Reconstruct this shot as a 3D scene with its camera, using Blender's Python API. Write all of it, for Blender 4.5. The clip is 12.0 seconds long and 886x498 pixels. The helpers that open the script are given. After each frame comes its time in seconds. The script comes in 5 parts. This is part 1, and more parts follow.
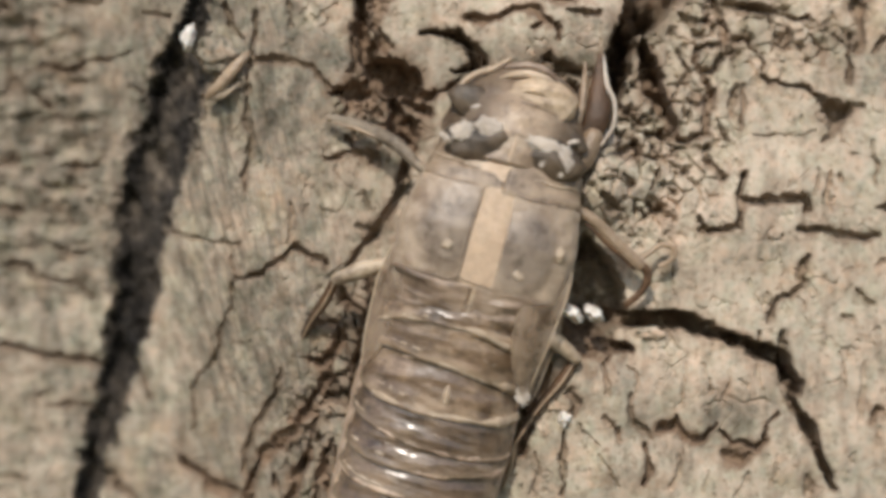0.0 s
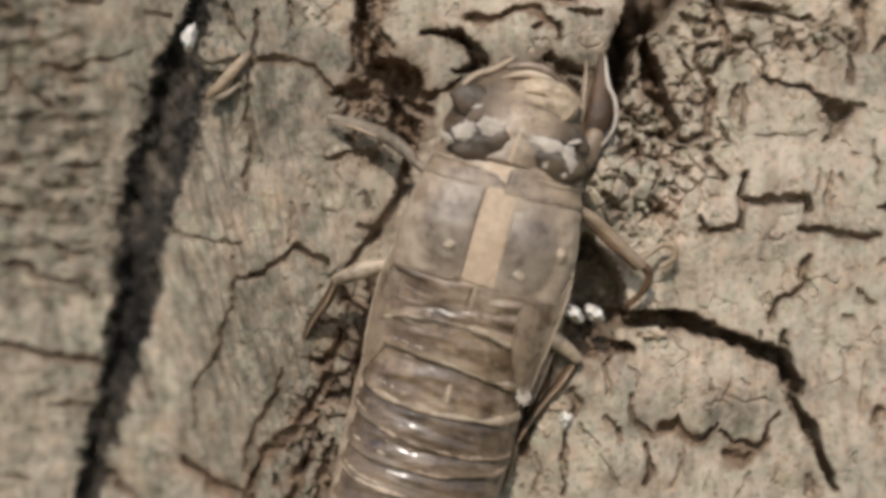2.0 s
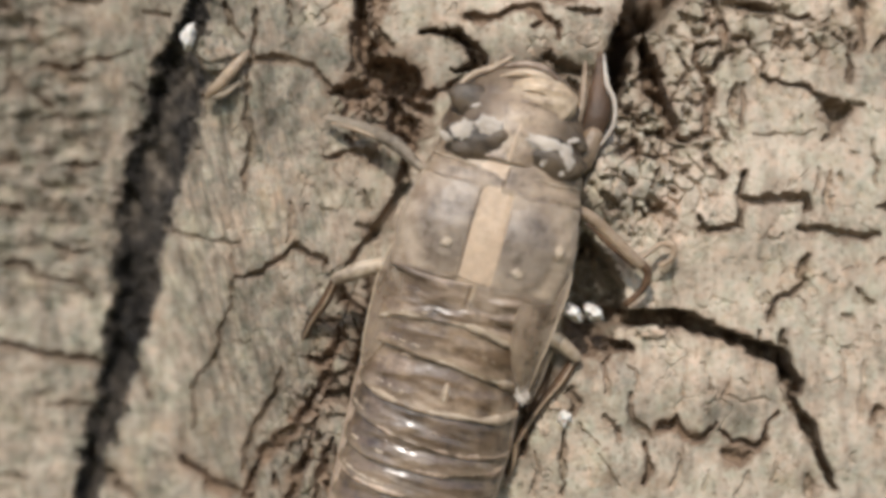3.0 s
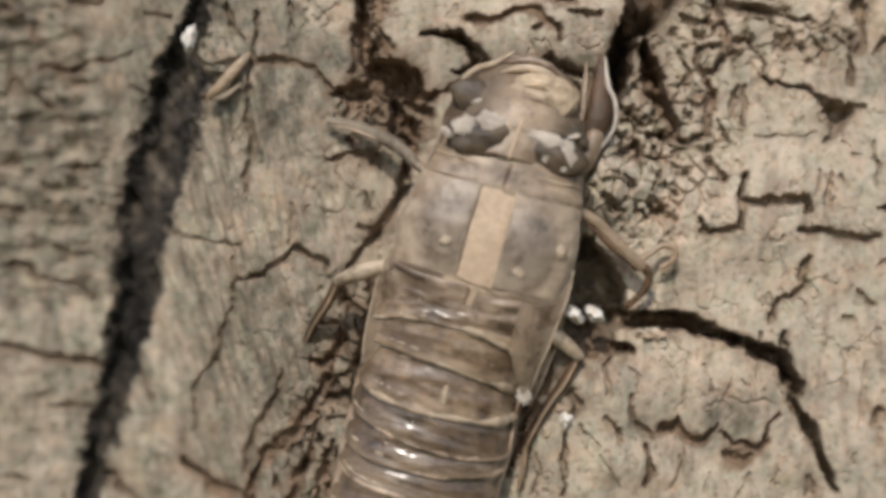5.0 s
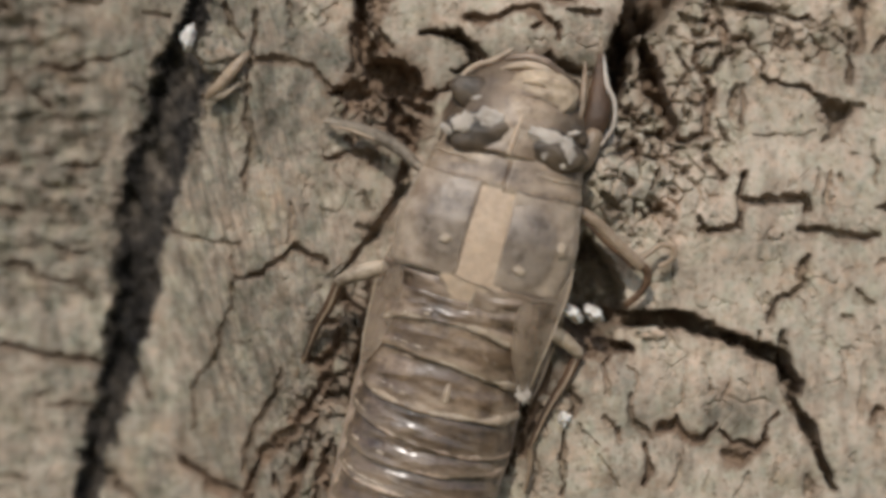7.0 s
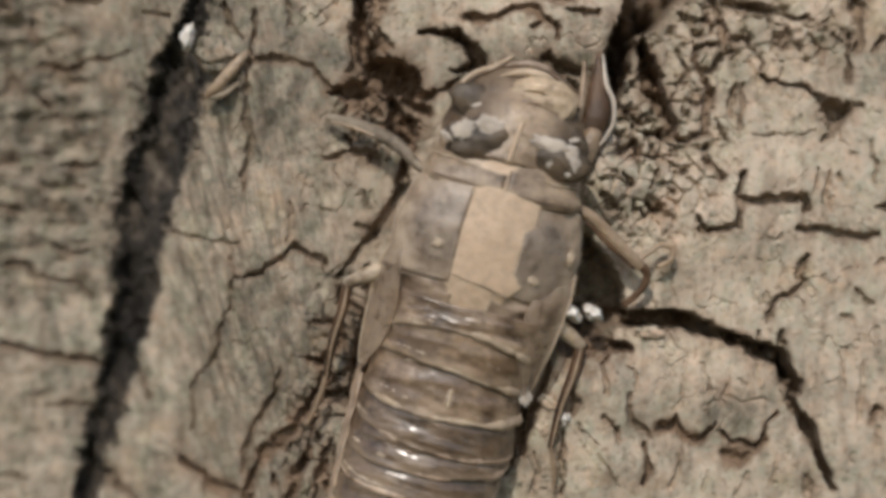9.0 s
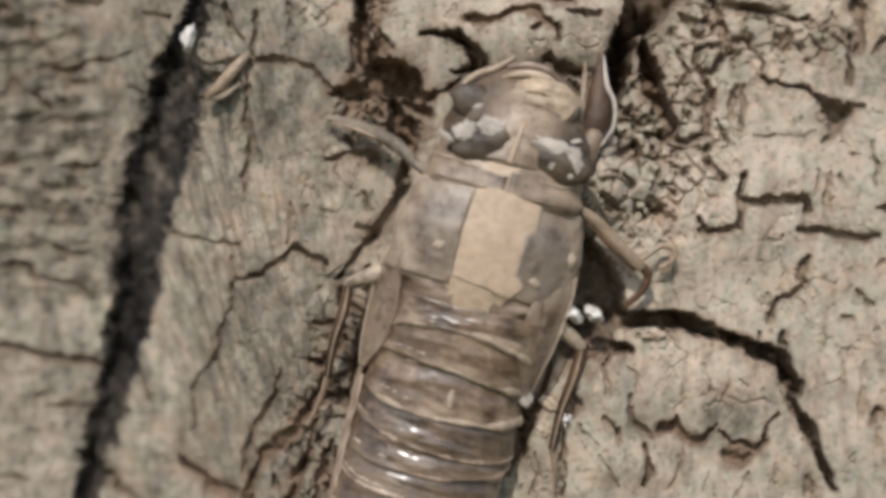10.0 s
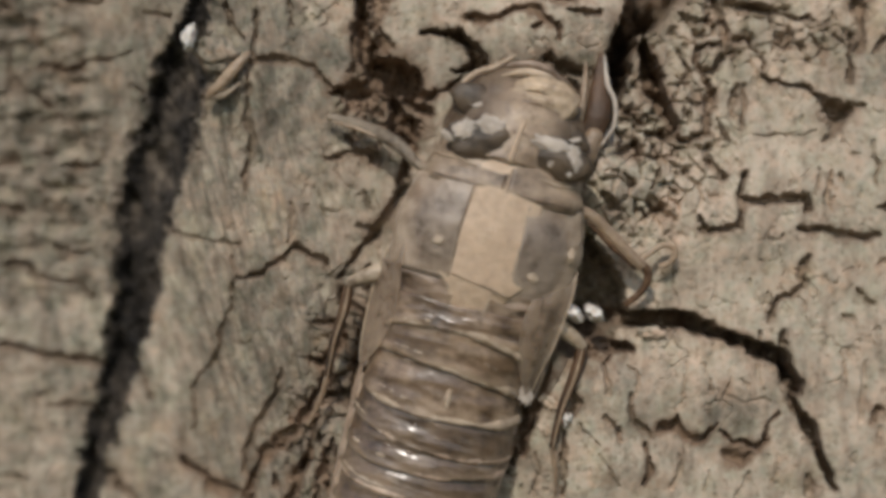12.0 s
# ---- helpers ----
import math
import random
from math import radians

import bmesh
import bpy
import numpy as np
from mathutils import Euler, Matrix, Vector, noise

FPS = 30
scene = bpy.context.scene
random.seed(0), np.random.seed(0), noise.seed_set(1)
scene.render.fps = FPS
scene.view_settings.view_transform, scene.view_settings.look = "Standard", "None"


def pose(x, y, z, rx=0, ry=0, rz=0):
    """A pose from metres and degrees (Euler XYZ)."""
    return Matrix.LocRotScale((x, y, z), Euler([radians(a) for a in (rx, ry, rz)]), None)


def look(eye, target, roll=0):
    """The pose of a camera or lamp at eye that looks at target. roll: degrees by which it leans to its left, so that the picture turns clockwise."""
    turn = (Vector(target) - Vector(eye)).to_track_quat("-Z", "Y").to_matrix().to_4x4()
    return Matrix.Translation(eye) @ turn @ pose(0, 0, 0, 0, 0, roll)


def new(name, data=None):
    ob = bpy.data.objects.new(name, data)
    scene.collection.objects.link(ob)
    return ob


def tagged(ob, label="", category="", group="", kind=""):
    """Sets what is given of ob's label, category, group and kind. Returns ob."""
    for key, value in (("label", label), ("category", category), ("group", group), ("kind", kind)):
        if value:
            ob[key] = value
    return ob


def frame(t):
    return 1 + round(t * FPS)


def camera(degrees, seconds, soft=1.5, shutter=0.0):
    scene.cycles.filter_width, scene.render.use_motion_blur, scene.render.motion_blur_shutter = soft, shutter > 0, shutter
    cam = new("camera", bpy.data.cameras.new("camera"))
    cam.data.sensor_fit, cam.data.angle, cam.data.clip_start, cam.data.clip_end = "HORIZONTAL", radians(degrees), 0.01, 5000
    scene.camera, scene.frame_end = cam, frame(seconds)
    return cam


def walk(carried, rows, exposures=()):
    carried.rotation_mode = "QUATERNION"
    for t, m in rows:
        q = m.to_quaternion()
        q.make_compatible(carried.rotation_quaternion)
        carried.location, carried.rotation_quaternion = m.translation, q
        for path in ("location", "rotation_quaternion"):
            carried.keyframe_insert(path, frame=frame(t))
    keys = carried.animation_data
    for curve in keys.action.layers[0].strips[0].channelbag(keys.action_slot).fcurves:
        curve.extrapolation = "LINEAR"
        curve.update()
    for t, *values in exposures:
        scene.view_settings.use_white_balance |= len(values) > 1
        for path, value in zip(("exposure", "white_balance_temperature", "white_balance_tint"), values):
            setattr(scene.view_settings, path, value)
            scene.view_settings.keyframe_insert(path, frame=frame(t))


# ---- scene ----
# A moulting cicada nymph on the bark of a tree, seen square on from a hand's width away.
# Lengths below are in millimetres and turned into metres by MM.
MM = 0.001
DIST = 118.0

cam = camera(25.0, 12.0, 4.0)
# a close-up lens, nearly wide open: the bark past the furrow lies behind the plane of focus
cam.data.dof.use_dof = True
cam.data.dof.focus_distance = 115.5 * MM
cam.data.dof.aperture_fstop = 13.0


def cam_row(t, dx, dz):
    return (t, pose(-dx * MM / 30, -DIST * MM, dz * MM / 30, 90, 0, 0))


# the film weaves a little in its gate
walk(cam, [cam_row(0.0, 0, 0), cam_row(0.5, -1.5, 0.5), cam_row(1.0, 1.5, -1), cam_row(1.5, 0, 3.5), cam_row(2.0, 2, 0),
           cam_row(2.5, 0, 3.5), cam_row(3.0, 0, -1.5), cam_row(4.0, 1, 0), cam_row(5.0, 2, 1.5), cam_row(5.5, 0.5, 2),
           cam_row(6.0, 2, -1), cam_row(6.5, -1, 1), cam_row(7.0, 0, 0), cam_row(8.0, -0.5, 0), cam_row(9.0, -1.5, -1),
           cam_row(9.5, 0, 0), cam_row(10.0, 0, 1), cam_row(10.5, 1, 0), cam_row(11.0, 0, 1), cam_row(11.5, 2, -1),
           cam_row(12.0, 1, -0.5)],
     # the print is denser and greener or bluer from time to time
     [(0.0, -0.11, 6600, 10), (0.5, 0.14, 6230, 10), (1.0, -0.25, 6680, 10), (1.5, -0.32, 6680, 10), (2.0, -0.31, 6530, 10),
      (2.5, -0.26, 6380, 10), (3.0, -0.05, 6380, 10), (5.0, -0.27, 6530, 10), (5.5, -0.04, 6530, 10), (6.0, -0.37, 6380, 10),
      (6.5, -0.40, 6160, 10), (7.0, -0.50, 6380, 10), (9.0, -0.44, 6530, 10), (9.5, -0.42, 6310, 10), (10.0, -0.28, 6230, 10),
      (10.5, -0.20, 6380, 10), (11.0, -0.70, 6680, 10), (11.5, -0.47, 6530, 10), (12.0, -0.61, 6530, 10)])

# ---- light ----
SUN_TO = Vector((-0.15, -0.76, 0.60)).normalized()
world = bpy.data.worlds.new("sky")
scene.world = world
world.use_nodes = True
wn = world.node_tree.nodes
sky = wn.new("ShaderNodeTexSky")
sky.sky_type = "NISHITA"
sky.sun_disc = False
sky.sun_elevation = math.asin(SUN_TO.z)
sky.sun_rotation = math.atan2(SUN_TO.x, SUN_TO.y) % (2 * math.pi)
world.node_tree.links.new(sky.outputs[0], wn["Background"].inputs[0])
wn["Background"].inputs[1].default_value = 0.15
sun = new("sun", bpy.data.lights.new("sun", "SUN"))
sun.data.energy = 3.35
sun.data.angle = radians(0.53)
sun.data.color = (1.0, 0.925, 0.84)
sun.matrix_world = look(SUN_TO * 5, (0, 0, 0))


# ---- materials ----
def material(name):
    m = bpy.data.materials.new(name)
    m.use_nodes = True
    return m, m.node_tree, m.node_tree.nodes["Principled BSDF"]


def node(nt, kind, **values):
    n = nt.nodes.new(kind)
    for k, v in values.items():
        n.inputs[k.replace("_", " ")].default_value = v
    return n


def ramp(nt, fac, stops):
    n = nt.nodes.new("ShaderNodeValToRGB")
    e = n.color_ramp.elements
    while len(e) < len(stops):
        e.new(0.5)
    for el, (p, c) in zip(e, stops):
        el.position = p
        el.color = (*c, 1) if len(c) == 3 else c
    nt.links.new(fac, n.inputs[0])
    return n.outputs[0]


def mix(nt, fac, a, b, blend="MIX"):
    n = nt.nodes.new("ShaderNodeMix")
    n.data_type = "RGBA"
    n.blend_type = blend
    for sock, v in ((n.inputs[0], fac), (n.inputs[6], a), (n.inputs[7], b)):
        if isinstance(v, (int, float)):
            sock.default_value = v
        elif isinstance(v, tuple):
            sock.default_value = (*v, 1)
        else:
            nt.links.new(v, sock)
    return n.outputs[2]


def coords(nt, scale=(1, 1, 1)):
    tc = nt.nodes.new("ShaderNodeTexCoord")
    mp = nt.nodes.new("ShaderNodeMapping")
    mp.inputs["Scale"].default_value = scale
    nt.links.new(tc.outputs["Object"], mp.inputs[0])
    return mp.outputs[0]


def noise_tex(nt, vec, scale, detail=4.0, rough=0.55):
    n = node(nt, "ShaderNodeTexNoise", Scale=scale, Detail=detail, Roughness=rough)
    nt.links.new(vec, n.inputs["Vector"])
    return n.outputs["Fac"]


def bump(nt, bsdf, height, strength, dist):
    n = node(nt, "ShaderNodeBump", Strength=strength, Distance=dist)
    nt.links.new(height, n.inputs["Height"])
    nt.links.new(n.outputs[0], bsdf.inputs["Normal"])


def bark_material():
    m, nt, b = material("weathered bark")
    plain, fibre, cross = coords(nt), coords(nt, (1, 1, 0.22)), coords(nt, (0.4, 1, 1))
    big = noise_tex(nt, plain, 130, 5, 0.6)
    mid = noise_tex(nt, fibre, 900, 6, 0.65)
    fine = noise_tex(nt, plain, 2600, 4, 0.6)
    c = ramp(nt, big, [(0.30, (0.44, 0.37, 0.288)), (0.48, (0.525, 0.442, 0.346)), (0.70, (0.555, 0.472, 0.376))])
    grey = ramp(nt, noise_tex(nt, plain, 320, 5, 0.62), [(0.46, (0, 0, 0)), (0.70, (0.7, 0.7, 0.7))])
    c = mix(nt, grey, c, (0.40, 0.352, 0.275))
    tan = ramp(nt, noise_tex(nt, cross, 520, 5, 0.6), [(0.55, (0, 0, 0)), (0.75, (0.8, 0.8, 0.8))])
    c = mix(nt, tan, c, (0.50, 0.39, 0.285))
    c = mix(nt, 0.85, c, ramp(nt, mid, [(0.28, (0.50, 0.465, 0.43)), (0.5, (1, 1, 1)), (0.8, (1.1, 1.09, 1.08))]), "MULTIPLY")
    hue = ramp(nt, noise_tex(nt, plain, 620, 5, 0.6), [(0.38, (0.94, 1.02, 0.97)), (0.5, (1, 1, 1)), (0.62, (1.07, 0.97, 0.94))])
    c = mix(nt, 0.6, c, hue, "MULTIPLY")
    tint = ramp(nt, noise_tex(nt, plain, 2300, 4, 0.6), [(0.36, (0.92, 1.0, 1.01)), (0.5, (1, 1, 1)), (0.64, (1.05, 0.985, 0.94))])
    c = mix(nt, 0.7, c, tint, "MULTIPLY")
    rust = ramp(nt, noise_tex(nt, plain, 260, 6, 0.7), [(0.56, (0, 0, 0)), (0.68, (0.55, 0.55, 0.55))])
    c = mix(nt, rust, c, mix(nt, 1.0, c, (0.80, 0.66, 0.52), "MULTIPLY"))
    blot = ramp(nt, noise_tex(nt, plain, 1250, 5, 0.7), [(0.34, (0.62, 0.605, 0.59)), (0.46, (0.98, 0.98, 0.98)), (0.64, (1.1, 1.1, 1.11))])
    c = mix(nt, 0.95, c, blot, "MULTIPLY")
    stain = ramp(nt, noise_tex(nt, plain, 430, 7, 0.72), [(0.54, (0, 0, 0)), (0.66, (0.5, 0.5, 0.5))])
    c = mix(nt, stain, c, (0.25, 0.19, 0.14))
    specks = ramp(nt, fine, [(0.32, (0.40, 0.35, 0.30)), (0.44, (1, 1, 1))])
    c = mix(nt, 0.7, c, specks, "MULTIPLY")
    # grey lichen tone, made darker to imitate shade between the ribs too
    lichen_shade = nt.nodes.new("ShaderNodeAttribute")
    lichen_shade.attribute_name = "lichen"
    c = mix(nt, lichen_shade.outputs["Fac"], c, mix(nt, 1.0, c, (0.51, 0.525, 0.53), "MULTIPLY"))
    moss = ramp(nt, noise_tex(nt, coords(nt, (1, 1, 0.7)), 820, 6, 0.72), [(0.38, (0.55, 0.57, 0.55)), (0.48, (1.0, 1.0, 1.0)), (0.6, (1.4, 1.38, 1.34))])
    c = mix(nt, lichen_shade.outputs["Fac"], c, mix(nt, 1.0, c, moss, "MULTIPLY"))
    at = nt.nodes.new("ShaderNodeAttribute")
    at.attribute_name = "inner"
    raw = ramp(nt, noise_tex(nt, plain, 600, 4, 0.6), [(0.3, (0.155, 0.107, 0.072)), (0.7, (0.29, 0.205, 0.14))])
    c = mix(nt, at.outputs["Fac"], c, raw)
    # shade in the furrow and beside the thorax, painted as a dark tone
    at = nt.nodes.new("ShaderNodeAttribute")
    at.attribute_name = "shade_tint"
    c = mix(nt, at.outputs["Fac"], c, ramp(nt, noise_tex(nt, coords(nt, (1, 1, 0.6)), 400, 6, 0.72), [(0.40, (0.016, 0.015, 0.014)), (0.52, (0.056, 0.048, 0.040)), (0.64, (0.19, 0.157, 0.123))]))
    nt.links.new(c, b.inputs["Base Color"])
    b.inputs["Roughness"].default_value = 0.92
    b.inputs["Specular IOR Level"].default_value = 0.2
    h = mix(nt, 0.5, mid, fine)
    bump(nt, b, h, 0.5, 0.00028)
    return m


def shell_material(name, dark, light, rough=0.3, coat=0.25, scale=(1, 1, 1), banded=False, pale=None, border=None, coat_rough=0.42, clear=0.0):
    m, nt, b = material(name)
    v, line = coords(nt), coords(nt, scale)
    n1 = noise_tex(nt, v, 330, 5, 0.6)
    n2 = noise_tex(nt, line, 1500, 4, 0.6)
    c = ramp(nt, n1, [(0.32, dark), (0.68, light)])
    c = mix(nt, 0.5, c, ramp(nt, n2, [(0.3, (0.62, 0.58, 0.55)), (0.6, (1.1, 1.08, 1.05))]), "MULTIPLY")
    if pale:
        # thin pale places, where the shell is nearly clear
        thin = noise_tex(nt, coords(nt, (0.7 * scale[0], scale[1], scale[2])), 520, 5, 0.62)
        c = mix(nt, ramp(nt, thin, [(0.45, (0, 0, 0)), (0.62, (0.65, 0.65, 0.65))]), c, pale)
        murk = noise_tex(nt, v, 720, 6, 0.72)
        c = mix(nt, 0.9, c, ramp(nt, murk, [(0.36, (0.46, 0.41, 0.36)), (0.47, (0.95, 0.94, 0.93)), (0.62, (1.25, 1.24, 1.22))]), "MULTIPLY")
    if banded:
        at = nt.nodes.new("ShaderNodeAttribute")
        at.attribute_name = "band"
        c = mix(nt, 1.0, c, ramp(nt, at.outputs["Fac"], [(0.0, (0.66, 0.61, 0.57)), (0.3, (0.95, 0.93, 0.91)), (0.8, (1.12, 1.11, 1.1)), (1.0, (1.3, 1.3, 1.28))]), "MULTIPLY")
        # the hind part of each ring is a clear skin, ragged and broken along its front
        ragged = mix(nt, 0.6, at.outputs["Fac"], noise_tex(nt, coords(nt, (0.55, 1.0, 1.0)), 430, 6, 0.68))
        c = mix(nt, ramp(nt, ragged, [(0.58, (0, 0, 0)), (0.72, (0.8, 0.8, 0.8))]), c, pale)
    if border:
        at = nt.nodes.new("ShaderNodeAttribute")
        at.attribute_name = "band"
        edge = mix(nt, 1.0, ramp(nt, noise_tex(nt, v, 560, 6, 0.7), [(0.36, (0.66, 0.62, 0.58)), (0.5, (1, 1, 1)), (0.64, (1.18, 1.17, 1.15))]), border, "MULTIPLY")
        c = mix(nt, at.outputs["Fac"], edge, c)
    c = mix(nt, 1.0, c, (1.05, 1.0, 0.93), "MULTIPLY")
    nt.links.new(c, b.inputs["Base Color"])
    nt.links.new(ramp(nt, n2, [(0.3, (rough + 0.12,) * 3), (0.7, (rough,) * 3)]), b.inputs["Roughness"])
    b.inputs["Coat Weight"].default_value = coat
    b.inputs["Coat IOR"].default_value = 1.55
    b.inputs["Coat Roughness"].default_value = coat_rough
    b.inputs["Alpha"].default_value = 1 - clear
    b.inputs["Subsurface Weight"].default_value = 0.35
    b.inputs["Subsurface Radius"].default_value = (1.0, 0.8, 0.65)
    b.inputs["Subsurface Scale"].default_value = 0.0005
    height = mix(nt, 0.5, n1, n2)
    if banded:
        height = mix(nt, 0.55, n1, noise_tex(nt, coords(nt, (0.6, 1.2, 1)), 900, 5, 0.62))
    bump(nt, b, height, 0.75 if banded else 0.7, 0.0003)
    return m


BARK = bark_material()
TAUPE = shell_material("brown shell", (0.075, 0.049, 0.030), (0.205, 0.146, 0.098), 0.42, 0.8, (0.9, 1.1, 1), True, (0.40, 0.312, 0.232), None, 0.23)
HIND_TAUPE = shell_material("dark brown shell", (0.058, 0.039, 0.025), (0.16, 0.114, 0.078), 0.42, 0.9, (0.9, 1.1, 1), True, (0.26, 0.2, 0.147), None, 0.25)
WAIST = shell_material("wrinkled brown shell", (0.095, 0.068, 0.05), (0.27, 0.207, 0.158), 0.36, 0.5, (0.6, 1.5, 1), False, (0.39, 0.312, 0.246))
GREY = shell_material("grey and pale shell", (0.175, 0.147, 0.124), (0.255, 0.215, 0.18), 0.40, 0.25, (1, 0.7, 1), False, (0.325, 0.27, 0.225), (0.385, 0.31, 0.243))
FLANK = shell_material("pinkish shell", (0.26, 0.193, 0.145), (0.45, 0.347, 0.272), 0.36, 0.4, (2.0, 0.6, 1), False, (0.55, 0.44, 0.355))
PAD = shell_material("clear wing skin", (0.30, 0.235, 0.18), (0.46, 0.368, 0.288), 0.3, 0.5, (2.0, 0.5, 1), False, (0.52, 0.425, 0.34), None, 0.35, 0.6)
RIM = shell_material("pale rim", (0.35, 0.285, 0.22), (0.52, 0.435, 0.345), 0.5, 0.06)
CREAM = shell_material("cream skin", (0.49, 0.388, 0.295), (0.55, 0.44, 0.338), 0.5, 0.05)
STRAW = shell_material("straw shell", (0.14, 0.104, 0.074), (0.31, 0.243, 0.18), 0.42, 0.2, (0.7, 1.4, 1), False, (0.40, 0.322, 0.245))
HEAD = shell_material("straw and brown shell", (0.16, 0.12, 0.086), (0.35, 0.275, 0.206), 0.42, 0.2, (0.9, 1.2, 1), False, (0.44, 0.355, 0.272), (0.16, 0.122, 0.088))
HEAD_PALE = shell_material("pale mottled face shell", (0.25, 0.195, 0.14), (0.44, 0.36, 0.27), 0.5, 0.12, (1, 1, 1), False, (0.52, 0.43, 0.33))
DARK = shell_material("dark eye shell", (0.03, 0.023, 0.015), (0.09, 0.066, 0.044), 0.5, 0.05, (1, 1, 1), False, (0.13, 0.098, 0.066))
DULL_WHITE = shell_material("dull white", (0.40, 0.362, 0.325), (0.55, 0.51, 0.468), 0.55, 0.1)
WAX = shell_material("white wax", (0.60, 0.59, 0.58), (0.76, 0.76, 0.76), 0.5, 0.1)
LEG = shell_material("leg shell", (0.20, 0.15, 0.105), (0.40, 0.315, 0.235), 0.35, 0.25, (2, 2, 0.6))
AMBER = shell_material("amber shell", (0.02, 0.011, 0.006), (0.14, 0.08, 0.042), 0.5, 0.06, (2, 2, 0.5))
PALE_LEG = shell_material("pale leg shell", (0.24, 0.20, 0.155), (0.42, 0.36, 0.285), 0.5, 0.1, (1, 1, 1), False, (0.48, 0.42, 0.34))
DULL_LEG = shell_material("dull leg shell", (0.10, 0.085, 0.068), (0.25, 0.215, 0.17), 0.6, 0.05, (1, 1, 1), False, (0.33, 0.29, 0.235))


def ground_material():
    m, nt, b = material("grass and soil")
    v = coords(nt)
    c = ramp(nt, noise_tex(nt, v, 3, 8, 0.65), [(0.35, (0.09, 0.065, 0.04)), (0.6, (0.07, 0.09, 0.03))])
    nt.links.new(c, b.inputs["Base Color"])
    b.inputs["Roughness"].default_value = 0.95
    return m


# ---- bark: one relief, split along its cracks into plates ----
def lattice(x, z, seed):
    """Smooth random field of unit grain, about -1 to 1."""
    rs = np.random.RandomState(seed)
    tab = rs.uniform(-1, 1, (256, 256))
    xi, zi = np.floor(x).astype(int), np.floor(z).astype(int)
    fx, fz = x - xi, z - zi
    fx, fz = fx * fx * fx * (fx * (fx * 6 - 15) + 10), fz * fz * fz * (fz * (fz * 6 - 15) + 10)
    g = lambda i, k: tab[(xi + i) % 256, (zi + k) % 256]
    return (g(0, 0) * (1 - fx) + g(1, 0) * fx) * (1 - fz) + (g(0, 1) * (1 - fx) + g(1, 1) * fx) * fz


def fbm(x, z, grain_x, grain_z, octaves, seed, rough=0.5):
    total, amp = np.zeros_like(x), 1.0
    for o in range(octaves):
        total += amp * lattice(x / grain_x * 2 ** o + 17.3 * o, z / grain_z * 2 ** o + 5.1 * o, seed + o)
        amp *= rough
    return total


STEP = 0.075
HALF_X, HALF_Z = 28.8, 16.8
gx = np.arange(-HALF_X, HALF_X + STEP / 2, STEP)
gz = np.arange(-HALF_Z, HALF_Z + STEP / 2, STEP)
NX, NZ = len(gx), len(gz)
PX, PZ = np.meshgrid(gx, gz, indexing="ij")
# ragged coordinates, so that cracks wander and fray
WX = PX + 0.14 * fbm(PX, PZ, 1.1, 1.1, 4, 11, 0.6)
WZ = PZ + 0.14 * fbm(PX, PZ, 1.1, 1.1, 4, 31, 0.6)
WIDE = 1 + 0.5 * fbm(PX, PZ, 0.8, 0.8, 4, 41, 0.7)
CUT = np.zeros_like(PX)
INNER = np.zeros_like(PX)
SHADE_TINT = np.zeros_like(PX)


def crack(deep, raw, *way):
    """Carve a crack along a bent line of (x, z, width); raw: brown inner bark shows in it, 2 and 3: painted with shade,
    full or weak.
    """
    for (x0, z0, w0), (x1, z1, w1) in zip(way, way[1:]):
        reach = max(w0, w1) * 1.2 + 0.4
        i0, i1 = np.searchsorted(gx, (min(x0, x1) - reach, max(x0, x1) + reach))
        k0, k1 = np.searchsorted(gz, (min(z0, z1) - reach, max(z0, z1) + reach))
        if i1 <= i0 or k1 <= k0:
            continue
        s = (slice(i0, i1), slice(k0, k1))
        dx, dz = x1 - x0, z1 - z0
        t = np.clip(((WX[s] - x0) * dx + (WZ[s] - z0) * dz) / (dx * dx + dz * dz), 0, 1)
        d = np.hypot(WX[s] - x0 - t * dx, WZ[s] - z0 - t * dz)
        half = 0.66 * (w0 + (w1 - w0) * t)
        half = half + (np.clip(WIDE[s], 0.35, 1.7) - 1) * np.minimum(half, 0.6) * (1.0 if deep < 3 else 0.4)
        steep = 1.35 if raw == 2 else 1.6 if deep < 3 else 4.5
        q = np.clip(steep * (1 - d / half), 0, 1)
        q = q * q * (3 - 2 * q)
        CUT[s] = np.maximum(CUT[s], deep * q)
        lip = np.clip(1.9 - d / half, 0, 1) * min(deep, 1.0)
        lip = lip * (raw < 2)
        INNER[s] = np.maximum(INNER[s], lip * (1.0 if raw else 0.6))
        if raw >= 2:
            SHADE_TINT[s] = np.maximum(SHADE_TINT[s], np.clip(3.0 * (1.06 - d / half), 0, 1) * (1.0 if raw == 2 else 0.4))


def mound(x, z, rx, rz, high, turn=0.0):
    c, s = math.cos(radians(turn)), math.sin(radians(turn))
    u, v = (PX - x) * c + (PZ - z) * s, (PZ - z) * c - (PX - x) * s
    return high * np.exp(-((u / rx) ** 2 + (v / rz) ** 2) ** 1.5)


